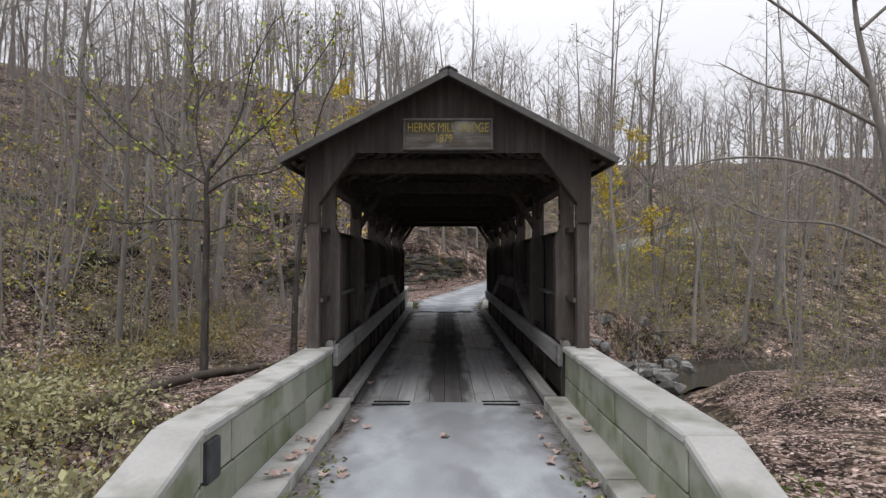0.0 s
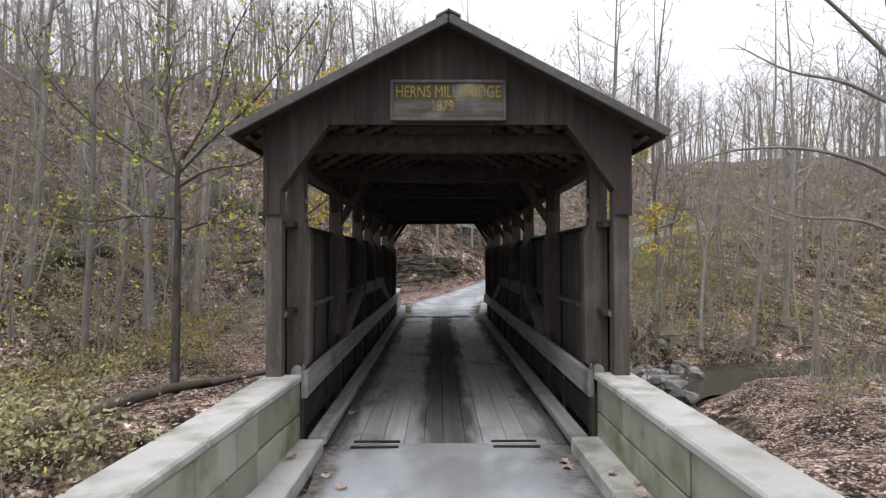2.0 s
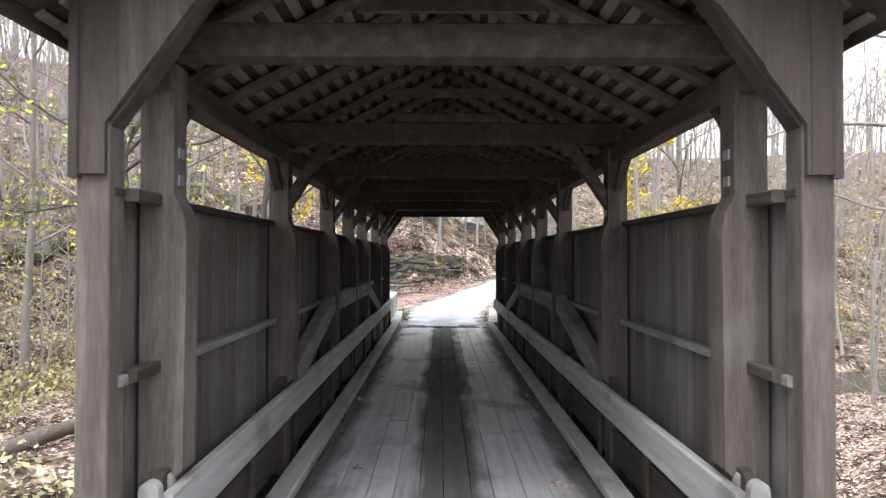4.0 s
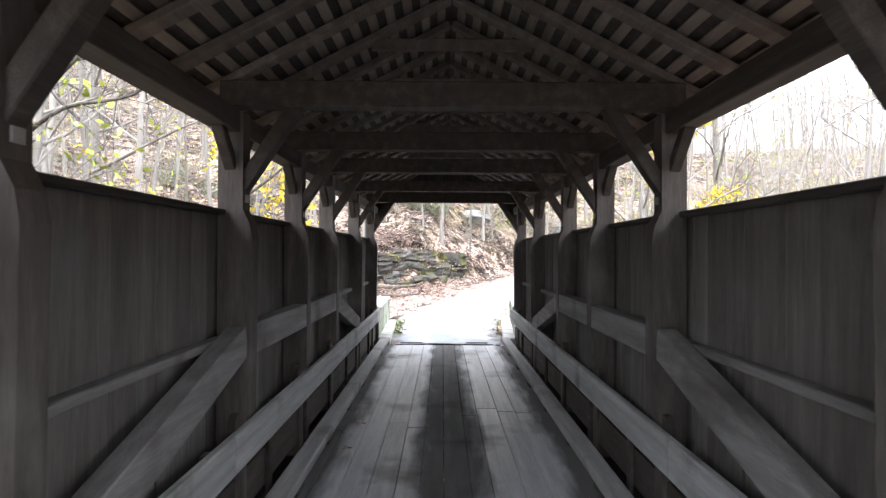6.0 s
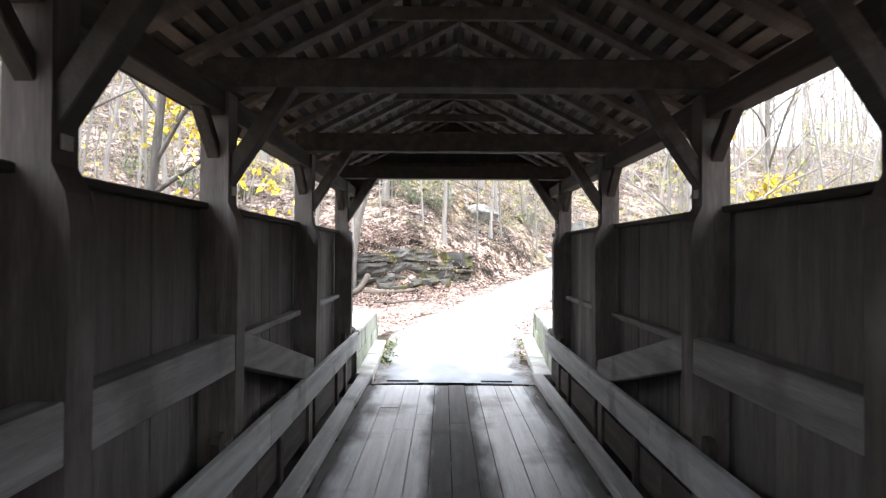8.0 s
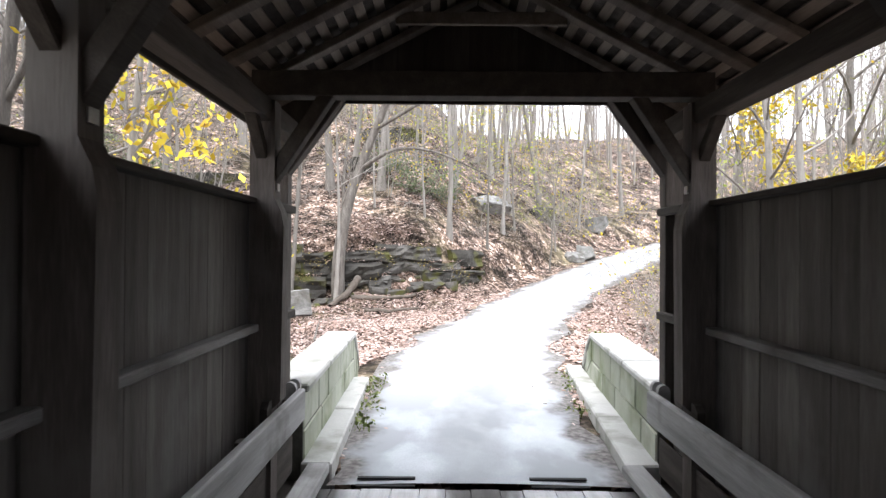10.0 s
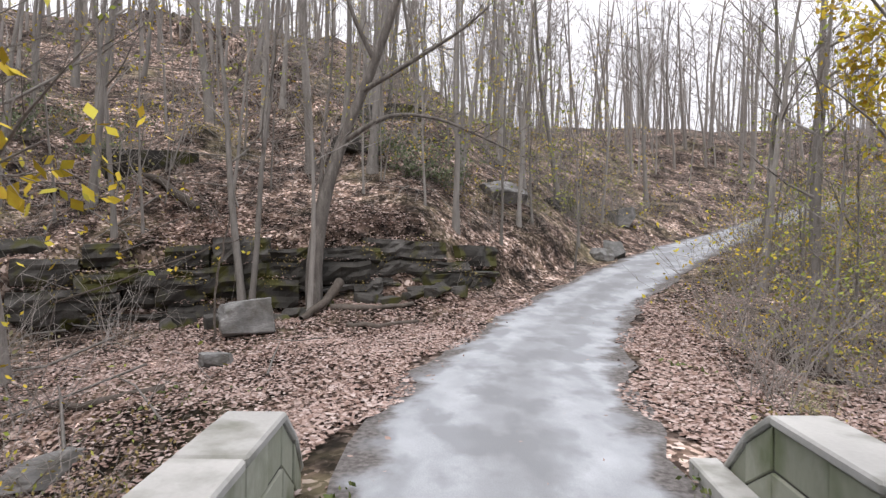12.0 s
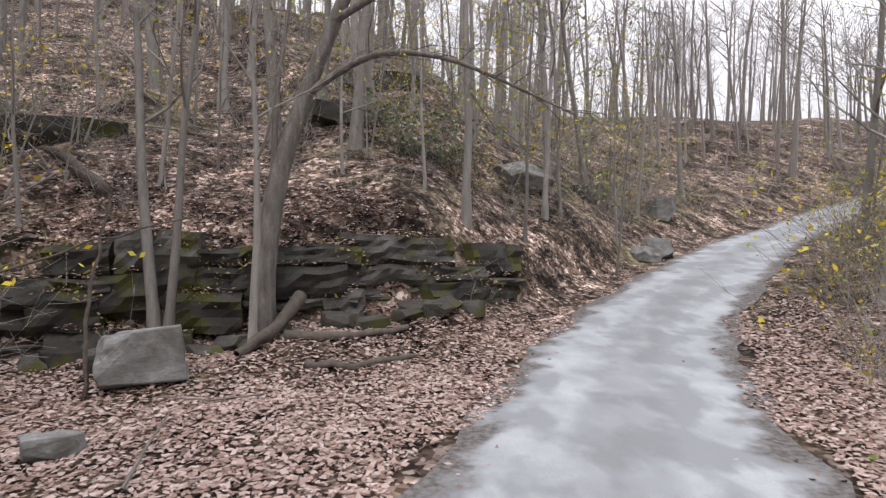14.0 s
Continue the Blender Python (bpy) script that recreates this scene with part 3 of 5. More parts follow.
for s in (-1, 1):
    for y in POSTS:
        truss_post(s, y)
        # braces across, up to the tie beam, and along, up to the plate
        if y > 1:
            timber("knee_brace", (s * 1.70, y, 2.66), (s * 1.18, y, 3.44), 0.11, 0.12, DARK_L, bridge, up=(0, 1, 0))
        for d in (-1, 1):
            if 0.5 < y + d * 0.5 < 14.9:
                timber("window_brace", (s * 1.74, y + d * 0.05, 2.86), (s * 1.74, y + d * 0.34, 3.16), 0.08, 0.09, DARK_L, bridge, up=(1, 0, 0))
        part_plate = [2.62, 2.78]
        for z in part_plate:
            timber("bolt_plate", (s * 1.63, y, z - 0.03), (s * 1.63, y, z + 0.03), 0.07, 0.012, STEEL, bridge, up=(1, 0, 0), bevel=0.002)
    # queen-post chords
    for a, b in (((3.25, 0.87), (5.52, 1.50)), ((9.44, 1.50), (11.84, 0.87))):
        timber("diagonal_chord", (s * 1.67, a[0], a[1]), (s * 1.67, b[0], b[1]), 0.15, 0.25, CHORD, bridge)
    timber("straining_beam", (s * 1.655, 5.69, 1.50), (s * 1.655, 9.27, 1.50), 0.16, 0.25, CHORD, bridge)
    timber("top_plate", (s * 1.74, 0.06, 3.22), (s * 1.74, LEN - 0.06, 3.22), 0.16, 0.17, DARK_L, bridge)
    timber("window_sill", (s * 1.84, 0.05, 2.51), (s * 1.84, LEN - 0.05, 2.51), 0.14, 0.045, DARK_L, bridge)
    timber("wall_rail", (s * 1.80, 0.1, 1.51), (s * 1.80, LEN - 0.1, 1.51), 0.10, 0.06, CHORD, bridge)
    timber("bottom_chord", (s * 1.74, -0.1, -0.22), (s * 1.74, LEN + 0.1, -0.22), 0.24, 0.34, DARK_L, bridge)
    timber("wall_rail", (s * 1.82, 0.1, 0.25), (s * 1.82, LEN - 0.1, 0.25), 0.07, 0.08, DARK_L, bridge)
    y = 0.06
    while y < LEN - 0.1:
        w = random.uniform(0.22, 0.3)
        b = min(y + w, LEN - 0.05)
        off = random.uniform(0, 0.008)
        timber("siding_board", (s * (1.872 + off), (y + b) / 2, -0.5), (s * (1.872 + off), (y + b) / 2, 2.5 + random.uniform(-0.008, 0.012)), b - y - 0.002, 0.024, SIDING, bridge, up=(1, 0, 0), bevel=0.003)
        y = b
    # end cleats between the portal post and the first truss post
    for y0, y1 in ((0.15, 0.41), (14.49, 15.25)):
        for z in (1.53, 2.5):
            timber("end_cleat", (s * 1.74, y0, z), (s * 1.74, y1, z), 0.08, 0.07, DARK_L, bridge)

for y in POSTS:
    timber("tie_beam", (-1.82, y, 3.44), (1.82, y, 3.44), 0.17, 0.20, DARK_L, bridge)

# roof frame: rafters, collars, lath, shingle courses
y = 0.2
k = 0
while y < LEN:
    for s in (-1, 1):
        timber("rafter", (s * 2.12, y, slope_z(2.12) - 0.115), (s * 0.02, y, slope_z(0.02) - 0.115), 0.06, 0.13, LATH, bridge, up=(0, 1, 0))
    if k % 2 == 0:
        timber("collar_beam", (-0.72, y + 0.05, 4.08), (0.72, y + 0.05, 4.08), 0.04, 0.11, LATH, bridge)
    k += 1
    y += 0.6
slope = math.atan(0.525)
for s in (-1, 1):
    for j in range(15):
        x = 0.10 + j * 0.148
        p = Vector((s * x, 0.03, slope_z(x) - 0.035))
        q = Vector((s * x, LEN - 0.03, slope_z(x) - 0.035))
        timber("lath", p, q, 0.085, 0.02, LATH_PALE, bridge, up=(s * math.sin(slope), 0, math.cos(slope)), bevel=0.003)
    # shingles: one row after another, each a little above the last
    vs, fs = [], []
    for j in range(13):
        x0, x1 = 2.26 - j * 0.175, 2.26 - j * 0.175 - 0.24
        y = -0.36
        while y < LEN + 0.34:
            w = random.uniform(0.12, 0.24)
            b = min(y + w - 0.006, LEN + 0.36)
            t = 0.012 + random.uniform(0, 0.006)
            xx = x0 + random.uniform(-0.012, 0.012)
            za, zb = slope_z(xx) + 0.012 + t, slope_z(max(x1, 0)) + 0.004
            xb = max(x1, 0.0)
            m = len(vs)
            for yy in (y, b):
                vs += [(s * xx, yy, za - t), (s * xx, yy, za), (s * xb, yy, zb + 0.004), (s * xb, yy, zb - 0.002)]
            fs += [(m, m + 1, m + 5, m + 4), (m + 1, m + 2, m + 6, m + 5), (m, m + 4, m + 7, m + 3), (m, m + 3, m + 2, m + 1), (m + 4, m + 5, m + 6, m + 7)]
            y = b + 0.006
    sh = mesh_object("roof_shingles", vs, fs, SHINGLE, bridge, "grey weathered wooden roof shingles")
    tagged(sh, kind="stuff")
    deck_roof = [(s * 0.0, 4.596), (s * 2.2, slope_z(2.2) - 0.004), (s * 2.2, slope_z(2.2) - 0.014), (s * 0.0, 4.586)]
    prism("roof_underlay", deck_roof, "y", -0.33, LEN + 0.33, DARK, bridge)
    for yy in (-0.36, LEN + 0.36):
        timber("barge_board", (s * 2.25, yy, slope_z(2.25) - 0.03), (s * 0.0, yy, slope_z(0) - 0.03), 0.03, 0.09, SHINGLE, bridge)
    timber("eave_board", (s * 2.2, -0.34, slope_z(2.2) - 0.06), (s * 2.2, LEN + 0.34, slope_z(2.2) - 0.06), 0.03, 0.1, DARK_L, bridge)
timber("ridge_cap", (-0.06, -0.37, 4.615), (-0.06, LEN + 0.37, 4.615), 0.15, 0.02, SHINGLE, bridge, up=(-0.46, 0, 0.88))
timber("ridge_cap", (0.06, -0.37, 4.62), (0.06, LEN + 0.37, 4.62), 0.15, 0.02, SHINGLE, bridge, up=(0.46, 0, 0.88))

# deck: boards laid lengthwise, the middle ones dark with dirt
x = -1.56
while x < 1.55:
    w = random.uniform(0.2, 0.3)
    b = min(x + w, 1.56)
    mid = (x + b) / 2
    y = 0.45
    while y < 14.95:
        e = min(14.95, y + random.uniform(3.4, 5.2))
        if 14.95 - e < 0.8:
            e = 14.95
        z = -0.035 + random.uniform(-0.006, 0.006)
        timber("deck_plank", (mid, y + 0.004, z), (mid, e - 0.004, z), b - x - 0.006, 0.07, GREY, bridge, bevel=0.004)
        y = e
    x = b
for y in np.arange(0.6, 15.2, 1.2):
    timber("floor_beam", (-1.85, y, -0.19), (1.85, y, -0.19), 0.18, 0.22, DARK_L, bridge)
for y, z in ((0.25, 0.032), (0.52, 0.008), (15.0, 0.008), (15.12, 0.034)):
    for a, b in ((-1.08, -0.55), (0.50, 1.02)):
        timber("joint_plate", (a, y, z), (b, y, z), 0.05, 0.016, BLACK, bridge)

for s in (-1, 1):
    side = tagged(new("guard_rail"), "grey weathered timber guard rail on short posts", "guard rail", group="bridge guard rails")
    for a, b in ((0.28, 5.2), (5.21, 10.1), (10.11, 15.1)):
        timber("rail_board", (s * 1.60, a, 0.71), (s * 1.60, b, 0.71), 0.07, 0.29, RAILWOOD, side, bevel=0.012)
        # dark board added for the shade in the open gap under the rail
        timber("lower_board", (s * 1.688, a, 0.26), (s * 1.688, b, 0.26), 0.018, 0.34, DARK_L, side)
    for y in np.arange(0.5, 15.1, 1.46):
        timber("rail_post", (s * 1.658, y, 0.0), (s * 1.658, y, 0.84), 0.04, 0.1, DARK_L, side, up=(0, 1, 0))
    kerb = tagged(new("wheel_kerb"), "grey timber wheel guard on spaced blocks", "kerb", group="bridge wheel kerbs")
    for a, b in ((0.2, 5.0), (5.01, 10.0), (10.01, 15.1)):
        timber("kerb_beam", (s * 1.44, a, 0.125), (s * 1.44, b, 0.125), 0.2, 0.1, RAILWOOD, kerb, bevel=0.015)
    for y in np.arange(0.5, 15.0, 1.46):
        timber("spacer_block", (s * 1.44, y, 0.0), (s * 1.44, y, 0.074), 0.16, 0.28, DARK_L, kerb, up=(0, 1, 0))
    # rounded rail ends at both mouths
    for y in (0.25, 0.40, 15.0, 15.15):
        ring = [(s * 1.675 + 0.055 * math.cos(a), 0.88 + 0.055 * math.sin(a)) for a in np.linspace(0, math.pi, 9)]
        prism("rail_knob", [(s * 1.675 - 0.055, 0.78)] + ring[::-1] + [(s * 1.675 + 0.055, 0.78)], "y", y - 0.03, y + 0.03, RAILWOOD, side, "rounded grey rail end")


# ---- name board ----
def text_mesh(body, size, mat, parent, x, y, z, name):
    cu = bpy.data.curves.new(name, "FONT")
    cu.body, cu.size, cu.extrude, cu.align_x, cu.align_y = body, size, 0.004, "CENTER", "CENTER"
    tmp = new(name, cu)
    me = bpy.data.meshes.new_from_object(tmp.evaluated_get(bpy.context.evaluated_depsgraph_get()))
    bpy.data.objects.remove(tmp)
    me.materials.append(mat)
    ob = new(name, me)
    ob.parent = parent
    ob.matrix_basis = pose(x, y, z, 90, 0, 0)
    return ob


board = tagged(new("name_board"), "framed wooden name board with faded yellow lettering", "sign")
timber("panel", (-0.6, -0.06, 3.795), (0.6, -0.06, 3.795), 0.025, 0.4, SIGNWOOD, board)
for a, b in (((-0.615, 3.595), (0.615, 3.595)), ((-0.615, 4.0), (0.615, 4.0))):
    timber("frame_strip", (a[0], -0.075, a[1]), (b[0], -0.075, b[1]), 0.04, 0.035, SHINGLE, board)
for x in (-0.6, 0.6):
    timber("frame_strip", (x, -0.075, 3.613), (x, -0.075, 3.982), 0.035, 0.04, SHINGLE, board, up=(0, 1, 0))
t1 = text_mesh("HERNS MILL BRIDGE", 0.155, LETTER, board, 0, -0.076, 3.885, "lettering")
t1.scale = (0.80, 1.15, 1)
t2 = text_mesh("1879", 0.14, LETTER, board, -0.06, -0.076, 3.735, "lettering")
t2.scale = (0.9, 1.1, 1)


# ---- stone parapets and kerb ledges at both ends ----
def parapet(label, pts, thick, sgn, seed):
    """pts: points along the inner top edge (x, y, z). Caps on top, two courses of blocks below."""
    rnd = random.Random(seed)
    wall = tagged(new("parapet_wall"), label, "parapet wall", group="bridge parapets")
    line = [Vector(p) for p in pts]
    lens = [0]
    for a, b in zip(line[:-1], line[1:]):
        lens.append(lens[-1] + (b - a).length)

    def at(u):
        u = min(max(u, 0), lens[-1])
        for i in range(len(line) - 1):
            if u <= lens[i + 1] + 1e-9:
                return line[i].lerp(line[i + 1], (u - lens[i]) / (lens[i + 1] - lens[i]))
        return line[-1]

    def block(name, u0, u1, top, bot, grow, mat, gap=0.011):
        a, b = at(u0 + gap), at(u1 - gap)
        corners = []
        for drop in (bot, top):
            for p, o in ((a, -grow), (b, -grow), (b, thick + grow), (a, thick + grow)):
                corners.append((p.x + sgn * o, p.y, p.z - drop))
        hexa(name, corners[:4], corners[4:], mat, wall, bevel=0.018 if name == "cap_stone" else 0.012)
    u = 0
    knots = set(lens)
    while u < lens[-1] - 0.05:
        v = u + rnd.uniform(0.9, 1.5)
        for kn in knots:
            if u + 0.05 < kn < v + 0.4:
                v = kn
                break
        v = min(v, lens[-1])
        block("cap_stone", u, v, rnd.uniform(0, 0.006), 0.085, 0.025 + rnd.uniform(0, 0.01), CAP)
        u = v
    for c, (top, bot) in enumerate(((0.09, 0.43), (0.445, 0.80), (0.815, 1.5))):
        u = 0
        while u < lens[-1] - 0.05:
            v = u + rnd.uniform(0.45, 1.0)
            for kn in knots:
                if u + 0.05 < kn < v + 0.3:
                    v = kn
                    break
            v = min(v, lens[-1])
            block("stone_block", u, v, top, bot, rnd.uniform(-0.012, 0.008), BLOCK, gap=0.010)
            u = v
    # mortar core
    for a, b in zip(line[:-1], line[1:]):
        q = [(p.x + sgn * o, p.y, p.z - d) for d in (1.48, 0.06) for p, o in ((a, 0.02), (b, 0.02), (b, thick - 0.02), (a, thick - 0.02))]
        hexa("mortar_core", q[:4], q[4:], MORTAR, wall, bevel=0.004)
    # base below, down to the bank
    a, b = line[0], line[-1]
    q = [(p.x + sgn * o, p.y, z) for z in (-4.2, -0.66) for p, o in ((a, 0.0), (b, 0.0), (b, thick), (a, thick))]
    hexa("footing", q[:4], q[4:], BLOCK, wall)
    return wall


parapet("green-stained stone parapet with pale caps, end sloping to the ground", [(-1.62, 0.16, 0.86), (-1.84, -3.75, 0.85), (-1.88, -4.45, 0.60), (-1.95, -5.9, -0.10)], 0.34, -1, 3)
parapet("green-stained stone parapet with pale caps, end sloping to the ground", [(1.64, 0.22, 0.86), (1.67, -3.9, 0.85), (1.70, -4.5, 0.60), (1.78, -6.0, -0.10)], 0.36, 1, 4)
parapet("pale-capped stone parapet beside the leaf-strewn lane", [(-1.60, 15.25, 0.86), (-1.72, 19.0, 0.855), (-1.75, 19.45, 0.55), (-1.78, 19.8, 0.15)], 0.40, -1, 5)
parapet("pale-capped stone parapet with mossy green face", [(1.70, 15.25, 0.86), (2.02, 19.0, 0.855), (2.07, 19.5, 0.55), (2.10, 19.9, 0.15)], 0.42, 1, 6)
plate = tagged(new("wall_plate"), "dark rusty metal plate set in the parapet face", "plate")
hexa("plate_body", [(-1.86, -3.72, 0.40), (-1.80, -3.72, 0.40), (-1.79, -3.50, 0.40), (-1.85, -3.50, 0.40)], [(-1.86, -3.72, 0.72), (-1.80, -3.72, 0.72), (-1.79, -3.50, 0.72), (-1.85, -3.50, 0.72)], PLATE, plate)


def ledge(label, inner, outer, seed):
    rnd = random.Random(seed)
    ob = tagged(new("kerb_ledge"), label, "kerb", group="approach kerbs")
    a, b = [Vector(p) for p in inner]
    c, d = [Vector(p) for p in outer]
    n = max(2, int((b - a).length / 1.3))
    for i in range(n):
        u, v = (i + 0.004) / n, (i + 0.996) / n
        j = rnd.uniform(-0.012, 0.008)
        top = [a.lerp(b, u), a.lerp(b, v), c.lerp(d, v), c.lerp(d, u)]
        t = [(p.x, p.y, p.z + j) for p in top]
        hexa("kerb_stone", [(x, y, z - 0.5) for x, y, z in t], t, CAP, ob, bevel=0.018)
    return ob


ledge("low stone kerb along the parapet foot with fallen leaves", [(-1.36, 0.17, 0.16), (-1.50, -5.8, 0.10)], [(-1.64, 0.17, 0.16), (-1.95, -5.8, 0.10)], 1)
ledge("low stone kerb along the parapet foot with fallen leaves", [(1.34, 0.17, 0.16), (1.44, -5.8, 0.10)], [(1.66, 0.17, 0.16), (1.72, -5.8, 0.10)], 2)
ledge("cracked stone kerb along the parapet foot", [(-1.33, 15.15, 0.16), (-1.48, 19.0, 0.14)], [(-1.62, 15.15, 0.16), (-1.74, 19.0, 0.14)], 3)
ledge("cracked stone kerb along the parapet foot", [(1.40, 15.15, 0.16), (1.84, 20.1, 0.14)], [(1.72, 15.15, 0.16), (2.12, 20.1, 0.14)], 4)
for name, y0, y1 in (("abutment_south", -0.6, 0.40), ("abutment_north", 15.02, 16.0)):
    q = [(x, y, z) for z in (-4.5, -0.40) for x, y in ((-1.6, y0), (1.6, y0), (1.6, y1), (-1.6, y1))]
    tagged(hexa(name, q[:4], q[4:], BLOCK), "stone abutment carrying the bridge end", "abutment", kind="structure")


# ---- trees ----
class Tubes:
    """Collects tapered tubes and leaves for one mesh."""

    def __init__(self):
        self.v, self.f = [], []

    def tube(self, pts, radii, sides):
        m = len(self.v)
        for i, p in enumerate(pts):
            d = (pts[min(i + 1, len(pts) - 1)] - pts[max(i - 1, 0)]).normalized()
            a = d.cross(Vector((0.31, 0.95, 0.1)) if abs(d.z) > 0.7 else Vector((0, 0, 1))).normalized()
            b = d.cross(a)
            for k in range(sides):
                t = 2 * math.pi * k / sides
                self.v.append(tuple(p + a * (math.cos(t) * radii[i]) + b * (math.sin(t) * radii[i])))
        for i in range(len(pts) - 1):
            for k in range(sides):
                q = (k + 1) % sides
                self.f.append((m + i * sides + k, m + i * sides + q, m + (i + 1) * sides + q, m + (i + 1) * sides + k))

    def leaf(self, p, size, rnd, flat=0.0):
        a = Vector((rnd.gauss(0, 1), rnd.gauss(0, 1), rnd.gauss(0, 1) * (1 - flat))).normalized() * size
        b = a.cross(Vector((rnd.gauss(0, 0.4 if flat else 1), rnd.gauss(0, 0.4 if flat else 1), 1 if flat else rnd.gauss(0, 1)))).normalized() * size * 0.6
        m = len(self.v)
        self.v += [tuple(p - a), tuple(p + b * 0.9 - a * 0.1), tuple(p + a), tuple(p - b * 0.9 + a * 0.1)]
        self.f.append((m, m + 1, m + 2, m + 3))

    def data(self, name, mat, smooth=True):
        me = bpy.data.meshes.new(name)
        me.from_pydata(self.v, [], self.f)
        me.materials.append(mat)
        if smooth:
            me.polygons.foreach_set("use_smooth", [True] * len(me.polygons))
        return me


def grow(rnd, start, way, length, radius, steps, wob, rise=0.0):
    pts, radii, p, d = [start.copy()], [radius], start.copy(), way.normalized()
    for i in range(steps):
        d = (d + Vector((rnd.gauss(0, wob), rnd.gauss(0, wob), rnd.gauss(0, wob) + rise))).normalized()
        p = p + d * (length / steps)
        pts.append(p.copy())
        radii.append(max(0.003, radius * (1 - 0.86 * (i + 1) / steps)))
    return pts, radii


def tree_meshes(seed, tall, girth, first, limbs, leafy, lean=0.0, spread=0.55, forks=1, leafmat=None, leafsize=0.065, twiggy=8):
    """Meshes of one bare autumn tree: trunk with limbs, fine crown, sparse leaves."""
    rnd = random.Random(seed)
    wood, fine, leaves = Tubes(), Tubes(), Tubes()
    tips = []
    stems = []
    for k in range(forks):
        lean_way = Vector((lean + rnd.gauss(0, 0.05) + (0.16 * (k - (forks - 1) / 2)), rnd.gauss(0, 0.06), 1))
        pts, radii = grow(rnd, Vector((0.12 * (k - (forks - 1) / 2), 0, -0.4)), lean_way, tall * (1 - 0.12 * k), girth * (1 - 0.2 * k), 10, 0.035, 0.03)
        radii[0] = radii[0] * 1.5
        wood.tube(pts, radii, 8)
        stems.append((pts, radii))
    for pts, radii in stems:
        for j in range(limbs):
            u = first + (0.97 - first) * (j + rnd.random()) / limbs
            i = min(int(u * 10), 9)
            p = pts[i].lerp(pts[i + 1], u * 10 - i)
            r = radii[i] * 0.5
            t = rnd.uniform(0, 2 * math.pi)
            way = Vector((math.cos(t), math.sin(t), rnd.uniform(0.35, 1.1)))
            ln = tall * spread * (1.08 - u) * rnd.uniform(0.6, 1.1) + 0.8
            lp, lr = grow(rnd, p, way, ln, max(0.012, r), 5, 0.13, 0.06)
            wood.tube(lp, lr, 5)
            for n in range(3 + int(ln * 0.6)):
                v = rnd.uniform(0.25, 1)
                q = min(int(v * 5), 4)
                s = lp[q].lerp(lp[q + 1], v * 5 - q)
                sl = ln * rnd.uniform(0.2, 0.45)
                sp, sr = grow(rnd, s, (lp[q + 1] - lp[q]).normalized() + Vector((rnd.gauss(0, 0.7), rnd.gauss(0, 0.7), rnd.gauss(0.25, 0.5))), sl, max(0.007, lr[q] * 0.5), 3, 0.16, 0.05)
                fine.tube(sp, sr, 3)
                for _ in range(twiggy):
                    w = rnd.randint(1, 3)
                    tp, tr = grow(rnd, sp[w], (sp[w] - sp[w - 1]).normalized() + Vector((rnd.gauss(0, 0.8), rnd.gauss(0, 0.8), rnd.gauss(0.15, 0.6))), sl * rnd.uniform(0.3, 0.6), 0.0065, 1, 0.2)
                    fine.tube(tp, tr, 3)
                    tips.append(tp)
    for _ in range(leafy):
        tp = rnd.choice(tips)
        p = tp[rnd.randint(0, 1)] + Vector((rnd.gauss(0, 0.1), rnd.gauss(0, 0.1), rnd.gauss(-0.05, 0.1)))
        leaves.leaf(p, leafsize * rnd.uniform(0.6, 1.3), rnd)
    return wood.data("trunk", BARK), fine.data("crown", TWIG, False), (leaves.data("foliage", leafmat or YELLOW, False) if leafy else None)


def ground_z(x, y):
    return float(height([x], [y])[0])


def plant(meshes, x, y, turn=0.0, size=1.0, label="tall bare grey tree on the leafy slope", group="bare woodland trees", name="tree", z=None):
    ob = tagged(new(name), label, "tree", group=group)
    ob.matrix_basis = pose(x, y, ground_z(x, y) if z is None else z, 0, 0, turn) @ Matrix.Scale(size, 4)
    for me in meshes:
        if me:
            part_ob = new(me.name, me)
            part_ob.parent = ob
    return ob


KINDS = [
    tree_meshes(1, 17, 0.17, 0.42, 9, 0, spread=0.34),
    tree_meshes(2, 15, 0.12, 0.35, 9, 0, spread=0.36),
    tree_meshes(3, 18, 0.20, 0.45, 8, 60, spread=0.36),
    tree_meshes(4, 12, 0.085, 0.3, 9, 120, spread=0.38),
    tree_meshes(5, 14, 0.13, 0.3, 8, 0, lean=0.12, spread=0.4),
    tree_meshes(6, 9, 0.06, 0.25, 9, 260, spread=0.42, leafmat=GREENLEAF),
    tree_meshes(7, 8, 0.05, 0.2, 8, 130, spread=0.45, leafsize=0.05),
    tree_meshes(8, 16, 0.11, 0.4, 8, 0, forks=2, spread=0.32),
    tree_meshes(9, 23, 0.19, 0.28, 13, 90, spread=0.3, twiggy=9),
    tree_meshes(10, 21, 0.14, 0.22, 13, 160, spread=0.3, forks=1, twiggy=9, leafmat=GREENLEAF),
]
LABELS = ["tall straight bare grey tree on the leafy slope", "slender bare tree rising from fallen leaves", "tall thick-trunked bare tree with a few leaves", "slim tree with scattered yellow leaves",
          "leaning bare tree on the slope", "small tree with thin yellow-green leaves", "small tree with sparse yellow leaves", "twin-stemmed bare grey tree", "very tall bare tree with a fine crown", "very tall slender tree with a thin yellowing crown"]

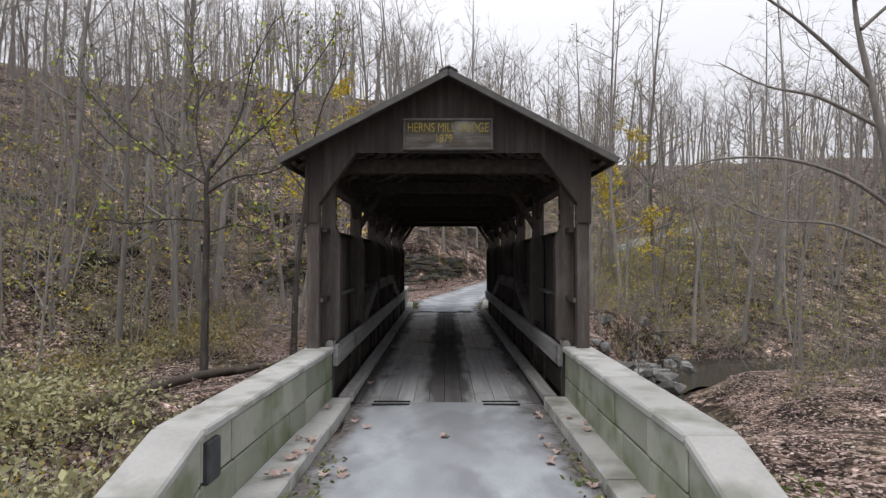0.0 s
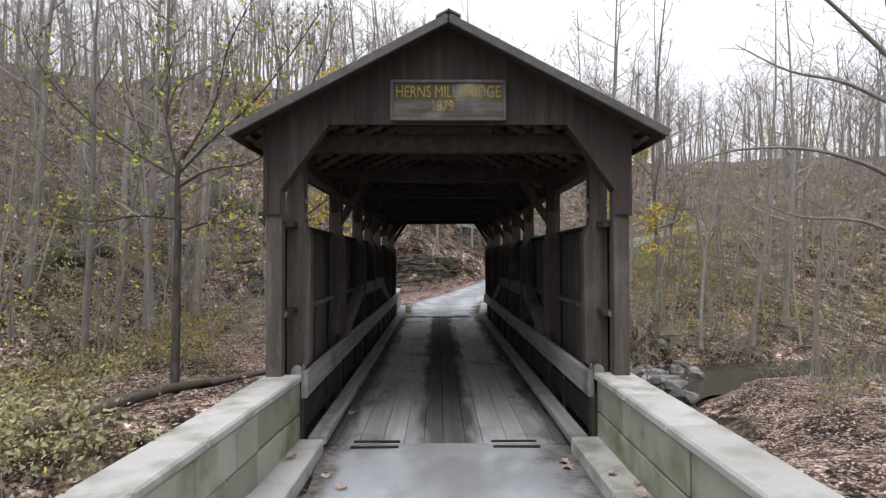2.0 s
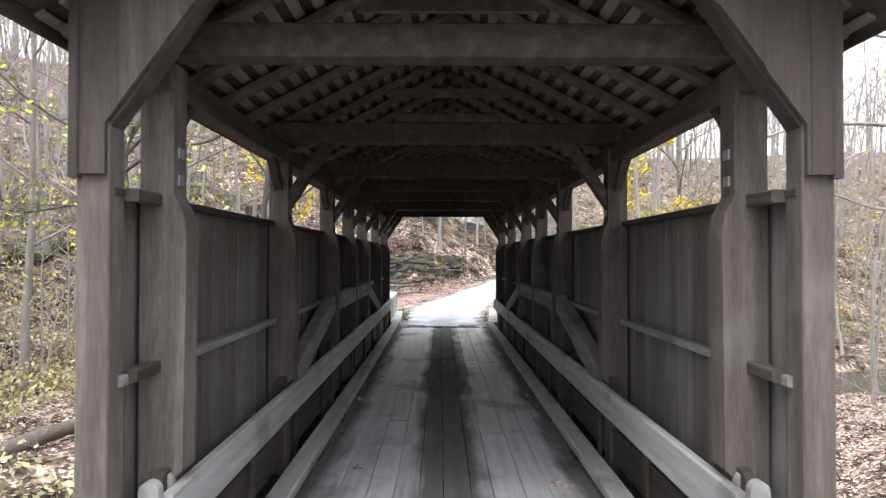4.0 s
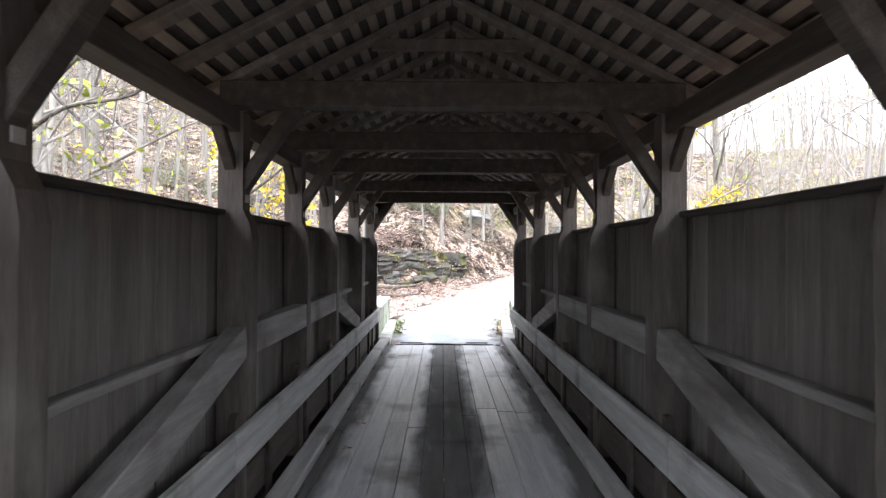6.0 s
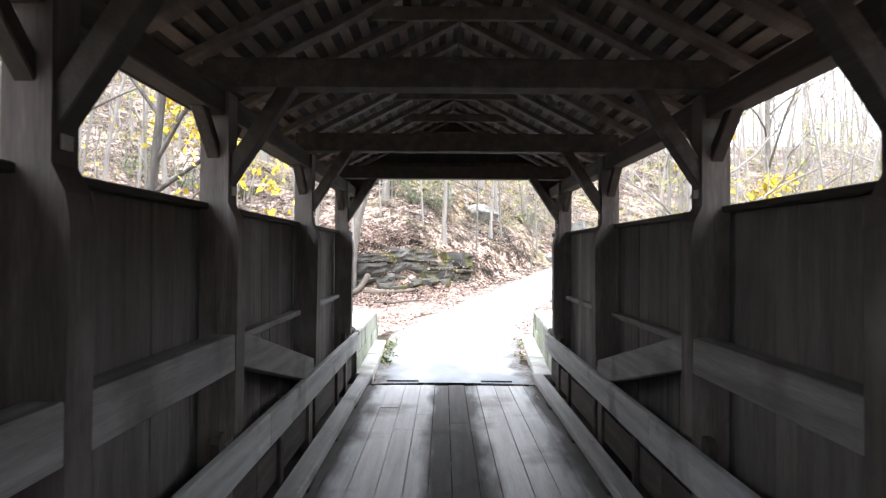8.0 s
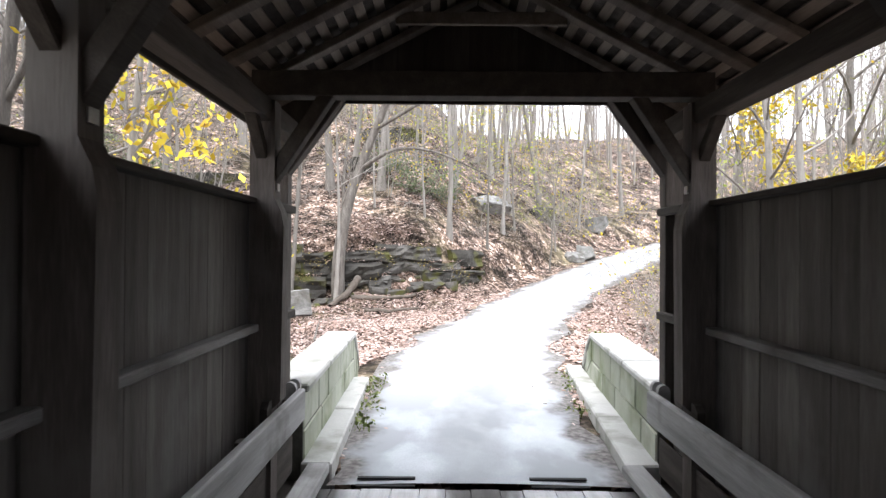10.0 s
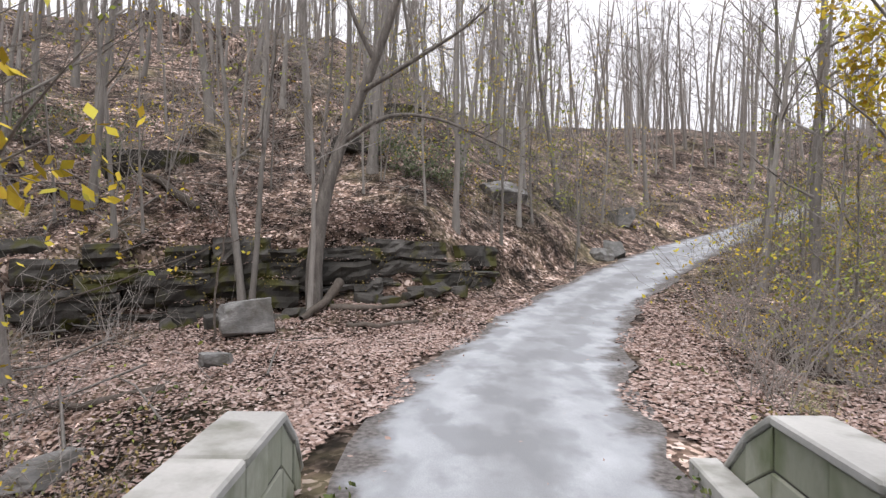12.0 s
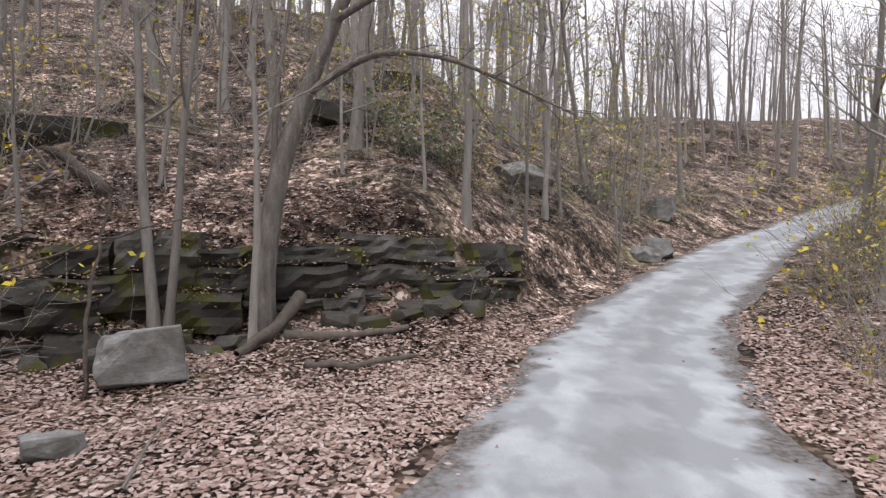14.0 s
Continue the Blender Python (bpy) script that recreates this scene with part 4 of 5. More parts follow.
# trees that stand out
plant(KINDS[0], -17.1, 18.2, 20, 1.15, "straight thick grey trunk on the leafy slope")
plant(tree_meshes(22, 11, 0.11, 0.3, 11, 1700, spread=0.5, leafsize=0.085), -7.4, 21.3, 10, 1.15, "small crooked tree with yellow leaves beside the bridge")
plant(tree_meshes(23, 11.5, 0.09, 0.2, 14, 1900, spread=0.34, leafsize=0.10), 11.0, 28.0, 80, 1.05, "small tree in bright yellow leaf beside the bridge")


def limb_tree(x, y, trunk, limbs, seed, label, girth=0.24, leafy=0, leafmat=None, bark=None, leafsize=0.09):
    """A tree whose long limbs are given as runs of points."""
    rn = random.Random(seed)
    wood, fine, leaves = Tubes(), Tubes(), Tubes()
    base = Vector((x, y, ground_z(x, y)))

    def run(pts, r0, r1, sides):
        path = [Vector(p) for p in curve_line(np.array(pts, float), 4)]
        wood.tube([p - base for p in path], [r0 + (r1 - r0) * i / (len(path) - 1) for i in range(len(path))], sides)
        return path
    run([(x, y, base.z - 0.3)] + trunk, girth, girth * (0.4 if trunk[-1][2] < 12 else 0.12), 9)
    for pts in limbs:
        path = run(pts, girth * 0.33, 0.012, 6)
        for p, q in zip(path[2:-1], path[3:]):
            for _ in range(2):
                way = (q - p).normalized() + Vector((rn.gauss(0, 0.7), rn.gauss(0, 0.7), rn.gauss(0.1, 0.7)))
                sp, sr = grow(rn, p - base, way, rn.uniform(0.5, 1.8), 0.014, 3, 0.2)
                fine.tube(sp, sr, 3)
                for _ in range(5):
                    w = rn.randint(1, 3)
                    tp, tr = grow(rn, sp[w], Vector((rn.gauss(0, 1), rn.gauss(0, 1), rn.gauss(0, 0.8))), rn.uniform(0.2, 0.6), 0.006, 1, 0.2)
                    fine.tube(tp, tr, 3)
                    for _ in range(leafy):
                        if rn.random() < 0.6:
                            leaves.leaf(tp[1] + Vector((rn.gauss(0, 0.12), rn.gauss(0, 0.12), rn.gauss(-0.05, 0.12))), leafsize * rn.uniform(0.6, 1.4), rn)
    plant((wood.data("trunk", bark or BARK), fine.data("crown", bark or TWIG, False), leaves.data("foliage", leafmat, False) if leafy else None), x, y, 0, 1, label)


limb_tree(15.6, 12.2, [(15.4, 12.1, 2), (15.2, 12, 5.0), (14.6, 12, 8), (14.2, 12.2, 11), (14.6, 12.4, 14)], [
    [(15.2, 12, 3.9), (13.6, 11.9, 4.9), (11.6, 11.9, 5.5), (9.4, 11.8, 5.5), (7.9, 11.6, 5.1), (6.8, 11.5, 4.5)],
    [(15.3, 12, 2.4), (13.6, 12.5, 3.3), (11.8, 13, 3.5), (10.2, 13.2, 4.2)],
    [(14.6, 12, 8), (12.8, 11.8, 9.5), (11.4, 11.6, 10.5), (9.6, 11.5, 11.6), (8.2, 11.2, 12.4)],
    [(14.9, 12, 6.6), (13.2, 12.6, 7.8), (11.5, 12.9, 8.3), (9.8, 13.0, 9.2)],
    [(14.3, 12, 10), (15.8, 11.5, 11.5), (17, 11, 13)],
    [(14.2, 12, 11), (12.6, 12.5, 12.6), (11.4, 12.8, 13.8)],
], 31, "large pale tree with long arching bare limbs over the creek")
limb_tree(-8.5, 12.6, [(-8.45, 12.6, 1), (-8.4, 12.55, 3.2), (-8.4, 12.5, 4.8), (-8.2, 12.5, 5.6)], [
    [(-8.4, 12.5, 4.7), (-9.7, 12.4, 5.5), (-11, 12.3, 6.4), (-12.4, 12.2, 7.9), (-13.2, 12.2, 9.4)],
    [(-8.4, 12.5, 4.8), (-7.3, 12.4, 5.9), (-5.9, 12.4, 7.2), (-4.8, 12.5, 8.7), (-3.8, 12.6, 10.2)],
    [(-8.4, 12.5, 4.4), (-7.2, 12.0, 4.9), (-5.8, 11.8, 5.1), (-4.6, 11.6, 5.9)],
    [(-8.4, 12.6, 3.4), (-9.6, 12.4, 3.5), (-10.8, 12.2, 3.3), (-11.8, 12, 3.5)],
    [(-8.4, 12.5, 4.9), (-8.9, 12.8, 6.6), (-9.0, 13.2, 8.4), (-9.6, 13.4, 10.2)],
    [(-8.3, 12.5, 5.2), (-7.4, 12.9, 7.2), (-7.0, 13.1, 9.2), (-6.2, 13.3, 11.0)],
    [(-8.4, 12.6, 3.0), (-7.4, 12.7, 3.3), (-6.4, 12.6, 3.0)],
], 41, "dark forked tree with scattered yellow-green leaves above the log", 0.15, 2, GREENLEAF, DARKBARK)
limb_tree(-6.6, 17.5, [(-6.5, 17.5, 1), (-6.2, 17.5, 4), (-5.9, 17.5, 7)], [
    [(-6.2, 17.5, 4), (-5.2, 17.3, 5.6), (-4.4, 17.2, 7.0), (-3.2, 17, 8.2), (-2.0, 17, 8.8)],
    [(-6.1, 17.5, 5), (-7.4, 17.6, 6.8), (-8.2, 17.6, 8.6), (-8.6, 17.6, 10.6)],
    [(-5.9, 17.5, 6.6), (-5.4, 17.6, 8.8), (-4.6, 17.6, 10.6), (-4.2, 17.6, 12.4)],
    [(-6.0, 17.5, 6), (-6.6, 17.4, 8), (-6.4, 17.3, 10)],
    [(-6.2, 17.5, 3.4), (-4.9, 17.2, 4.2), (-3.8, 17.1, 5.2), (-3.0, 17, 6.4)],
], 42, "dark crooked tree with yellow and orange leaves beside the bridge", 0.16, 1, YELLOW, DARKBARK, 0.075)
plant(KINDS[3], 15.1, 17.6, 200, 0.75, "thin pale tree on the creek bank")
plant(KINDS[1], 17.0, 20.0, 100, 0.9, "slender bare tree on the creek bank")
plant(tree_meshes(25, 13, 0.12, 0.35, 7, 0, forks=2, spread=0.35), -5.95, 30.75, 0, 1.0, "twin grey stems behind the boulder")
limb_tree(-4.2, 31.35, [(-4.25, 31.4, 1.6), (-4.0, 31.6, 3.6), (-3.5, 31.9, 5.4), (-2.6, 31.8, 7.6), (-1.8, 31.6, 9.8), (-1.0, 31.5, 12.4), (-0.5, 31.4, 15.5)], [
    [(-4.1, 31.5, 2.8), (-4.1, 31.7, 5.2), (-3.9, 32.0, 7.6), (-4.0, 32.3, 10.5)],
    [(-3.6, 31.9, 5.2), (-2.2, 31.5, 5.9), (-0.8, 31.2, 5.8), (0.6, 31.0, 5.2), (1.8, 30.9, 4.6)],
    [(-3.0, 31.8, 6.7), (-1.4, 31.6, 7.6), (0.2, 31.4, 8.6), (1.6, 31.4, 10)],
    [(-2.6, 31.8, 7.6), (-3.4, 31.6, 9.4), (-3.6, 31.5, 11.4)],
], 43, "thick leaning grey tree rooted on the mossy ledge", 0.27, 1, YELLOW, MIDBARK, 0.045)
plant(tree_meshes(27, 8, 0.09, 0.45, 7, 0, lean=-0.02, spread=0.4), -4.16, 30.45, 50, 1.0, "thin crooked tree beside the mossy ledge")
plant(tree_meshes(28, 14, 0.12, 0.4, 9, 160, spread=0.45), -0.12, 35.0, 30, 1.0, "slim pale straight tree above the rock ledge")
plant(tree_meshes(29, 13, 0.15, 0.3, 9, 200, spread=0.5, leafmat=GREENLEAF), 12.2, 38.0, 30, 1.0, "roadside tree with yellow-green leaves")
plant(KINDS[5], 4.8, 38.6, 30, 0.8, "small tree with thin yellow-green leaves")

rnd = random.Random(77)
placed = [(-17.1, 18.2), (-8.5, 12.6), (-6.4, 16.2), (6.3, 15.2), (15.6, 12.2), (-6.3, 30.2), (-4.3, 31.1), (0.3, 35.6), (16.2, 43.6)]
spots = []
tries = 0
while len(spots) < 300 and tries < 20000:
    tries += 1
    x, y = rnd.uniform(-58, 62), rnd.uniform(3, 92)
    if (abs(x) < 6.0 and y < 28) or (-13 < x < 0 and y < 16) or (2 < x < 10 and 22 < y < 36):
        continue
    r = math.hypot(x, y - 10)
    if r > 47 or rnd.random() < (r - 24) / 60:
        continue
    spots.append((x, y))
sx, sy = np.array([p[0] for p in spots]), np.array([p[1] for p in spots])
dr = seg_near(ROADLINE, sx, sy)[0]
dc = seg_near(CREEKLINE, sx, sy)[0]
df, _, sf = seg_near(FOOTLINE, sx, sy)
sz = height(sx, sy)
for i, (x, y) in enumerate(spots):
    if dr[i] < 3.6 or dc[i] < 4.2 or any(math.hypot(x - a, y - b) < 1.3 for a, b in placed):
        continue
    if sf[i] < 0 and rnd.random() < 0.35:
        continue
    if -9 < x < 4 and 24 < y < 35.5:
        continue
    placed.append((x, y))
    k = rnd.choice([0, 1, 1, 2, 3, 4, 7, 0, 1, 3, 5, 6] if sf[i] > 0 else [1, 3, 3, 5, 5, 6, 6, 7, 4])
    plant(KINDS[k], x, y, rnd.uniform(0, 360), rnd.uniform(0.75, 1.2), LABELS[k], z=float(sz[i]))

for x, y, k, turn, size in [(10.5, 27, 9, 10, 1), (13.5, 29, 8, 70, 0.95), (18, 27.5, 9, 120, 1), (22, 31, 8, 200, 1), (16.5, 34, 9, 300, 1), (25, 19, 8, 40, 0.9), (12, 34.5, 8, 150, 0.9), (8.2, 24.5, 9, 250, 0.8), (28, 26, 9, 20, 1), (-12.5, 22, 8, 60, 1), (-9.5, 26.5, 9, 10, 0.9), (-15, 27, 8, 130, 1), (-20, 14, 9, 30, 0.9), (-12.2, 18.2, 8, 220, 0.85),
                           (1.6, 36.6, 5, 10, 1), (-1.2, 35.2, 6, 90, 1), (3.2, 39.4, 5, 200, 1), (-3.4, 35.4, 6, 20, 1), (5.6, 41.2, 6, 60, 1), (-7.6, 34, 5, 80, 1), (-9.4, 31.8, 6, 120, 1), (-13, 9, 6, 10, 0.9), (-14, 12, 5, 80, 1), (7.8, 21.5, 6, 30, 1), (9.6, 30, 5, 120, 1), (11.2, 31.4, 6, 220, 1), (8.6, 18, 6, 10, 0.8), (13, 39, 5, 77, 0.9)]:
    plant(KINDS[k], x, y, turn, size, LABELS[k])

def stems(name, areas, mat, label, seed, girth, tall, limbs, twigs, keep=4.0):
    """Slim upright trees past counting, with brush-like rising crowns."""
    rn, nr = random.Random(seed), np.random.RandomState(seed)
    t = Tubes()
    for x0, x1, y0, y1, n in areas:
        xs, ys = nr.uniform(x0, x1, n), nr.uniform(y0, y1, n)
        zs, ds, cs = height(xs, ys), seg_near(ROADLINE, xs, ys)[0], seg_near(CREEKLINE, xs, ys)[0]
        for x, y, z, d, c in zip(xs, ys, zs, ds, cs):
            if d < keep or c < 3.6 or (-13 < x < -5 and 4 < y < 15.5) or (-9.5 < x < 2.5 and 22 < y < 34):
                continue
            h, r = rn.uniform(*tall), rn.uniform(*girth)
            pts, radii = grow(rn, Vector((x, y, z - 0.3)), Vector((rn.gauss(0, 0.10), rn.gauss(0, 0.10), 1)), h, r, 5, 0.05, 0.03)
            t.tube(pts, radii, 5)
            for _ in range(limbs):
                i = rn.randint(1, 4)
                a = rn.uniform(0, 6.28)
                lp, lr = grow(rn, pts[i].lerp(pts[i + 1], rn.random()), Vector((math.cos(a), math.sin(a), rn.uniform(0.5, 1.8))), h * rn.uniform(0.12, 0.28), max(0.011, r * 0.3), 3, 0.14, 0.06)
                t.tube(lp, [max(0.008, q) for q in lr], 3)
                for _ in range(twigs):
                    w = rn.randint(1, 3)
                    tp, _ = grow(rn, lp[w], Vector((rn.gauss(0, 0.8), rn.gauss(0, 0.8), rn.gauss(0.6, 0.5))), h * rn.uniform(0.05, 0.13), 0.008, 1, 0.2)
                    t.tube(tp, [0.009, 0.005], 3)
    return tagged(new(name, t.data(name, mat, False)), label, "woods", kind="stuff")


stems("slope_wood", [(-60, -22, 22, 60, 90), (-18, 22, 50, 80, 70), (20, 62, 18, 75, 190)], TWIG, "bare grey trees crowding the slopes with fine crowns", 52, (0.04, 0.09), (7, 12), 15, 8, 6.0)

SAPLINGS = [tree_meshes(61, 6.5, 0.045, 0.3, 7, 0, spread=0.38, twiggy=3), tree_meshes(62, 8, 0.055, 0.35, 7, 14, spread=0.34, twiggy=3, leafmat=GREENLEAF), tree_meshes(63, 5, 0.035, 0.25, 7, 30, lean=0.15, spread=0.45, twiggy=3), tree_meshes(64, 7, 0.04, 0.4, 6, 0, lean=-0.12, forks=2, spread=0.35, twiggy=3)]
rs = random.Random(66)
near = [(rs.uniform(x0, x1), rs.uniform(y0, y1)) for x0, x1, y0, y1, n in ((-26, -9, 14, 36, 60), (-14, 12, 35, 54, 34), (9, 26, 25, 46, 34)) for _ in range(n)]
nxs, nys = np.array([p[0] for p in near]), np.array([p[1] for p in near])
for x, y, z, d, c in zip(nxs, nys, height(nxs, nys), seg_near(ROADLINE, nxs, nys)[0], seg_near(CREEKLINE, nxs, nys)[0]):
    if d > 4.2 and c > 4 and not (-9.5 < x < 2.5 and 22 < y < 34.5):
        plant(rs.choice(SAPLINGS), x, y, rs.uniform(0, 360), rs.uniform(0.7, 1.25), "slim bare sapling standing in fallen leaves", "saplings", "tree", float(z))

# far woods on the ridges, past counting
far = Tubes()
fx, fy = [], []
while len(fx) < 900:
    a, r = rnd.uniform(-0.15, math.pi + 0.15), rnd.uniform(46, 130)
    x, y = r * math.cos(a), 15 + r * math.sin(a)
    fx.append(x), fy.append(y)
fz = height(fx, fy)
fr = seg_near(ROADLINE, np.array(fx), np.array(fy))[0]
for x, y, z, d in zip(fx, fy, fz, fr):
    if d < 5:
        continue
    p = Vector((x, y, z - 0.5))
    tall = rnd.uniform(11, 19)
    pts, radii = grow(rnd, p, Vector((rnd.gauss(0, 0.05), rnd.gauss(0, 0.05), 1)), tall, rnd.uniform(0.1, 0.22), 5, 0.04, 0.03)
    far.tube(pts, radii, 4)
    for _ in range(9):
        i = rnd.randint(2, 4)
        t = rnd.uniform(0, 6.28)
        lp, lr = grow(rnd, pts[i].lerp(pts[i + 1], rnd.random()), Vector((math.cos(t), math.sin(t), rnd.uniform(0.5, 1.4))), tall * rnd.uniform(0.14, 0.3), 0.045, 3, 0.15, 0.05)
        far.tube(lp, lr, 3)
        for _ in range(6):
            w = rnd.randint(1, 3)
            tp, tr = grow(rnd, lp[w], Vector((rnd.gauss(0, 0.7), rnd.gauss(0, 0.7), rnd.gauss(0.7, 0.5))), tall * rnd.uniform(0.06, 0.14), 0.018, 1, 0.2)
            far.tube(tp, tr, 3)
woods = new("far_woods", far.data("far_woods", TWIG, False))
tagged(woods, "bare grey woods along the ridges", "woods", kind="stuff")


# ---- undergrowth ----
def shrub_meshes(seed, tall, stems, leafy, leafmat, leafsize=0.045, arch=0.5):
    rnd = random.Random(seed)
    wood, leaves = Tubes(), Tubes()
    for _ in range(stems):
        t = rnd.uniform(0, 6.28)
        way = Vector((math.cos(t) * arch, math.sin(t) * arch, 1))
        p = Vector((rnd.gauss(0, 0.22), rnd.gauss(0, 0.22), -0.1))
        sp, sr = grow(rnd, p, way, tall * rnd.uniform(0.6, 1.2), rnd.uniform(0.006, 0.014), 5, 0.17, -0.04)
        wood.tube(sp, sr, 3)
        for _ in range(5):
            w = rnd.randint(1, 5)
            tp, tr = grow(rnd, sp[w], Vector((rnd.gauss(0, 0.8), rnd.gauss(0, 0.8), rnd.gauss(0.4, 0.5))), tall * rnd.uniform(0.15, 0.4), 0.005, 2, 0.25)
            wood.tube(tp, tr, 3)
            for _ in range(leafy):
                q = tp[rnd.randint(0, 2)] + Vector((rnd.gauss(0, 0.07), rnd.gauss(0, 0.07), rnd.gauss(0, 0.07)))
                leaves.leaf(q, leafsize * rnd.uniform(0.6, 1.4), rnd)
    return wood.data("twig_tangle", TWIG, False), leaves.data("foliage", leafmat, False) if leafy else None


SHRUBS = [
    (shrub_meshes(1, 1.9, 16, 5, BUSHLEAF), "tangled olive-brown shrub in autumn leaf"),
    (shrub_meshes(2, 1.5, 18, 7, PALE), "low pale green leafy shrub"),
    (shrub_meshes(3, 2.4, 14, 0, None), "bare twiggy thicket stems"),
    (shrub_meshes(4, 2.2, 12, 3, YELLOW), "shrub with thin yellow leaves"),
    (shrub_meshes(5, 3.4, 12, 1, GREENLEAF), "tall thin sapling clump with few green leaves"),
    (shrub_meshes(6, 3.6, 14, 3, YELLOW, 0.05, 0.3), "tall brush with thin yellow-green leaves"),
    (shrub_meshes(7, 1.9, 20, 7, LAUREL, 0.06, 0.6), "broad evergreen shrub with grey-green leaves"),
]


SHRUBW = [2, 1, 2, 2, 2, 2, 2]


def bush(k, x, y, size=1.0, turn=0.0, z=None):
    meshes, label = SHRUBS[k]
    ob = tagged(new("shrub"), label, "shrub", group="undergrowth shrubs")
    ob.matrix_basis = pose(x, y, ground_z(x, y) if z is None else z, 0, 0, turn) @ Matrix.Scale(size, 4)
    for me in meshes:
        if me:
            o = new(me.name, me)
            o.parent = ob


rnd = random.Random(5)
BEDS = [  # x range, y range, how many, kinds
    (-15, -4.5, -4, 9, 60, (1, 1, 1, 0, 3)),
    (-14, -5.0, 15, 22, 22, (0, 0, 2, 3, 4)),
    (-30, -12, 8, 30, 36, (0, 2, 2, 4, 0)),
    (4.0, 12, 19, 32, 30, (2, 3, 4, 4, 0)),
    (5.0, 18, 25, 44, 80, (3, 4, 4, 2, 4, 5)),
    (12, 40, 8, 40, 46, (4, 4, 2, 0, 3)),
    (-12, 14, 36, 58, 46, (4, 2, 0, 2, 3)),
    (-24, -7, 22, 40, 30, (2, 2, 0, 4)),
]
bx, by, bk = [], [], []
for x0, x1, y0, y1, n, kinds in BEDS:
    for _ in range(n):
        bx.append(rnd.uniform(x0, x1)), by.append(rnd.uniform(y0, y1)), bk.append(rnd.choice(kinds))
bz = height(bx, by)
bd = seg_near(ROADLINE, np.array(bx), np.array(by))[0]
bc = seg_near(CREEKLINE, np.array(bx), np.array(by))[0]
for x, y, k, z, d, c in zip(bx, by, bk, bz, bd, bc):
    if d > 3.2 + 0.35 * SHRUBW[k] and c > 3.0 and not (-11.5 < x < -6 and 6 < y < 15.5):
        bush(k, x, y, rnd.uniform(0.7, 1.25), rnd.uniform(0, 360), float(z) - 0.05)


for k, x, y, size in ((6, -1.7, 37.6, 1.0), (6, -0.4, 38.4, 1.1), (6, -2.6, 39.2, 1.0), (6, -14.5, 38, 1.2), (6, -17, 37, 1.2), (3, 5.7, 28.4, 0.45), (3, 6.3, 27.6, 0.4), (1, 5.6, 24.2, 0.5), (0, -11.6, 17.2, 0.9), (0, -10.6, 16.6, 0.9), (0, -12.8, 16.4, 0.8), (3, -9.6, 17.2, 0.7)):
    bush(k, x, y, size, 40 * x)

# brush that stands along the outer edge of the climbing lane
verge = [p for p in dense(ROADLINE, 0.75) if 36 < p[1] < 62]
for a, b in zip(verge[:-1], verge[1:]):
    d = (b - a)[:2] / np.linalg.norm((b - a)[:2])
    o = rnd.uniform(3.3, 4.6)
    bush(rnd.choice((4, 5, 5, 0, 3)), a[0] + d[1] * o, a[1] - d[0] * o, rnd.uniform(0.8, 1.15), rnd.uniform(0, 360))


# ---- rocks, ledges, logs ----
def rock(name, x, y, z, size, mat, label, category="rock", seed=0, turn=0.0, blocky=0.55, group="", cuts=9, rough=1):
    """A broken stone: a cube cut smaller here and there, its faces left flat."""
    rn = random.Random(seed)
    bm = bmesh.new()
    bmesh.ops.create_cube(bm, size=1)
    for _ in range(cuts):
        d = Vector((rn.gauss(0, 1), rn.gauss(0, 1), rn.gauss(0, 1))).normalized()
        co = d * rn.uniform(0.36, 0.36 + blocky * 0.35)
        cut = bmesh.ops.bisect_plane(bm, geom=bm.verts[:] + bm.edges[:] + bm.faces[:], plane_co=co, plane_no=d, clear_outer=True)
        edges = [g for g in cut["geom_cut"] if isinstance(g, bmesh.types.BMEdge)]
        if edges:
            bmesh.ops.contextual_create(bm, geom=edges)
    bmesh.ops.bevel(bm, geom=bm.edges[:], offset=0.018, segments=1, affect="EDGES")
    bmesh.ops.triangulate(bm, faces=bm.faces)
    bmesh.ops.subdivide_edges(bm, edges=bm.edges[:], cuts=rough, use_grid_fill=True)
    for v in bm.verts:
        v.co += v.co.normalized() * (0.05 * noise.noise(v.co * 3.5 + Vector((seed, 0, 0))) + 0.025 * noise.noise(v.co * 10 + Vector((0, seed, 0))))
        v.co = Vector((v.co.x * size[0], v.co.y * size[1], v.co.z * size[2]))
    me = bpy.data.meshes.new(name)
    bm.to_mesh(me)
    bm.free()
    me.materials.append(mat)
    ob = new(name, me)
    ob.matrix_basis = pose(x, y, z, rn.uniform(-9, 9), rn.uniform(-9, 9), turn)
    return tagged(ob, label, category, group)


rock("boulder", -5.38, 28.95, ground_z(-5.38, 28.95) + 0.26, (1.22, 1.0, 1.0), ROCK, "squared grey boulder lying in fallen leaves", "boulder", 17, 24, 0.75, "", 7, 4)
rock("rock", -5.15, 26.5, ground_z(-5.15, 26.5) + 0.12, (0.6, 0.42, 0.42), ROCK, "pale grey broken stone among leaves", "rock", 8, 40, rough=3)
rock("rock", -6.4, 23.3, ground_z(-6.4, 23.3) + 0.12, (1.0, 0.8, 0.5), ROCK, "grey stone half buried in weeds", "rock", 9, 10)
rock("rock", 2.0, 40.4, ground_z(2.0, 40.4) + 0.35, (2.0, 1.4, 1.0), ROCK, "large grey slab jutting from the bank", "rock", 12, 30, rough=3)
rock("rock", 7.4, 42.0, ground_z(7.4, 42.0) + 0.25, (1.2, 1.0, 0.9), ROCK, "grey stone on the bank", "rock", 13, 70)
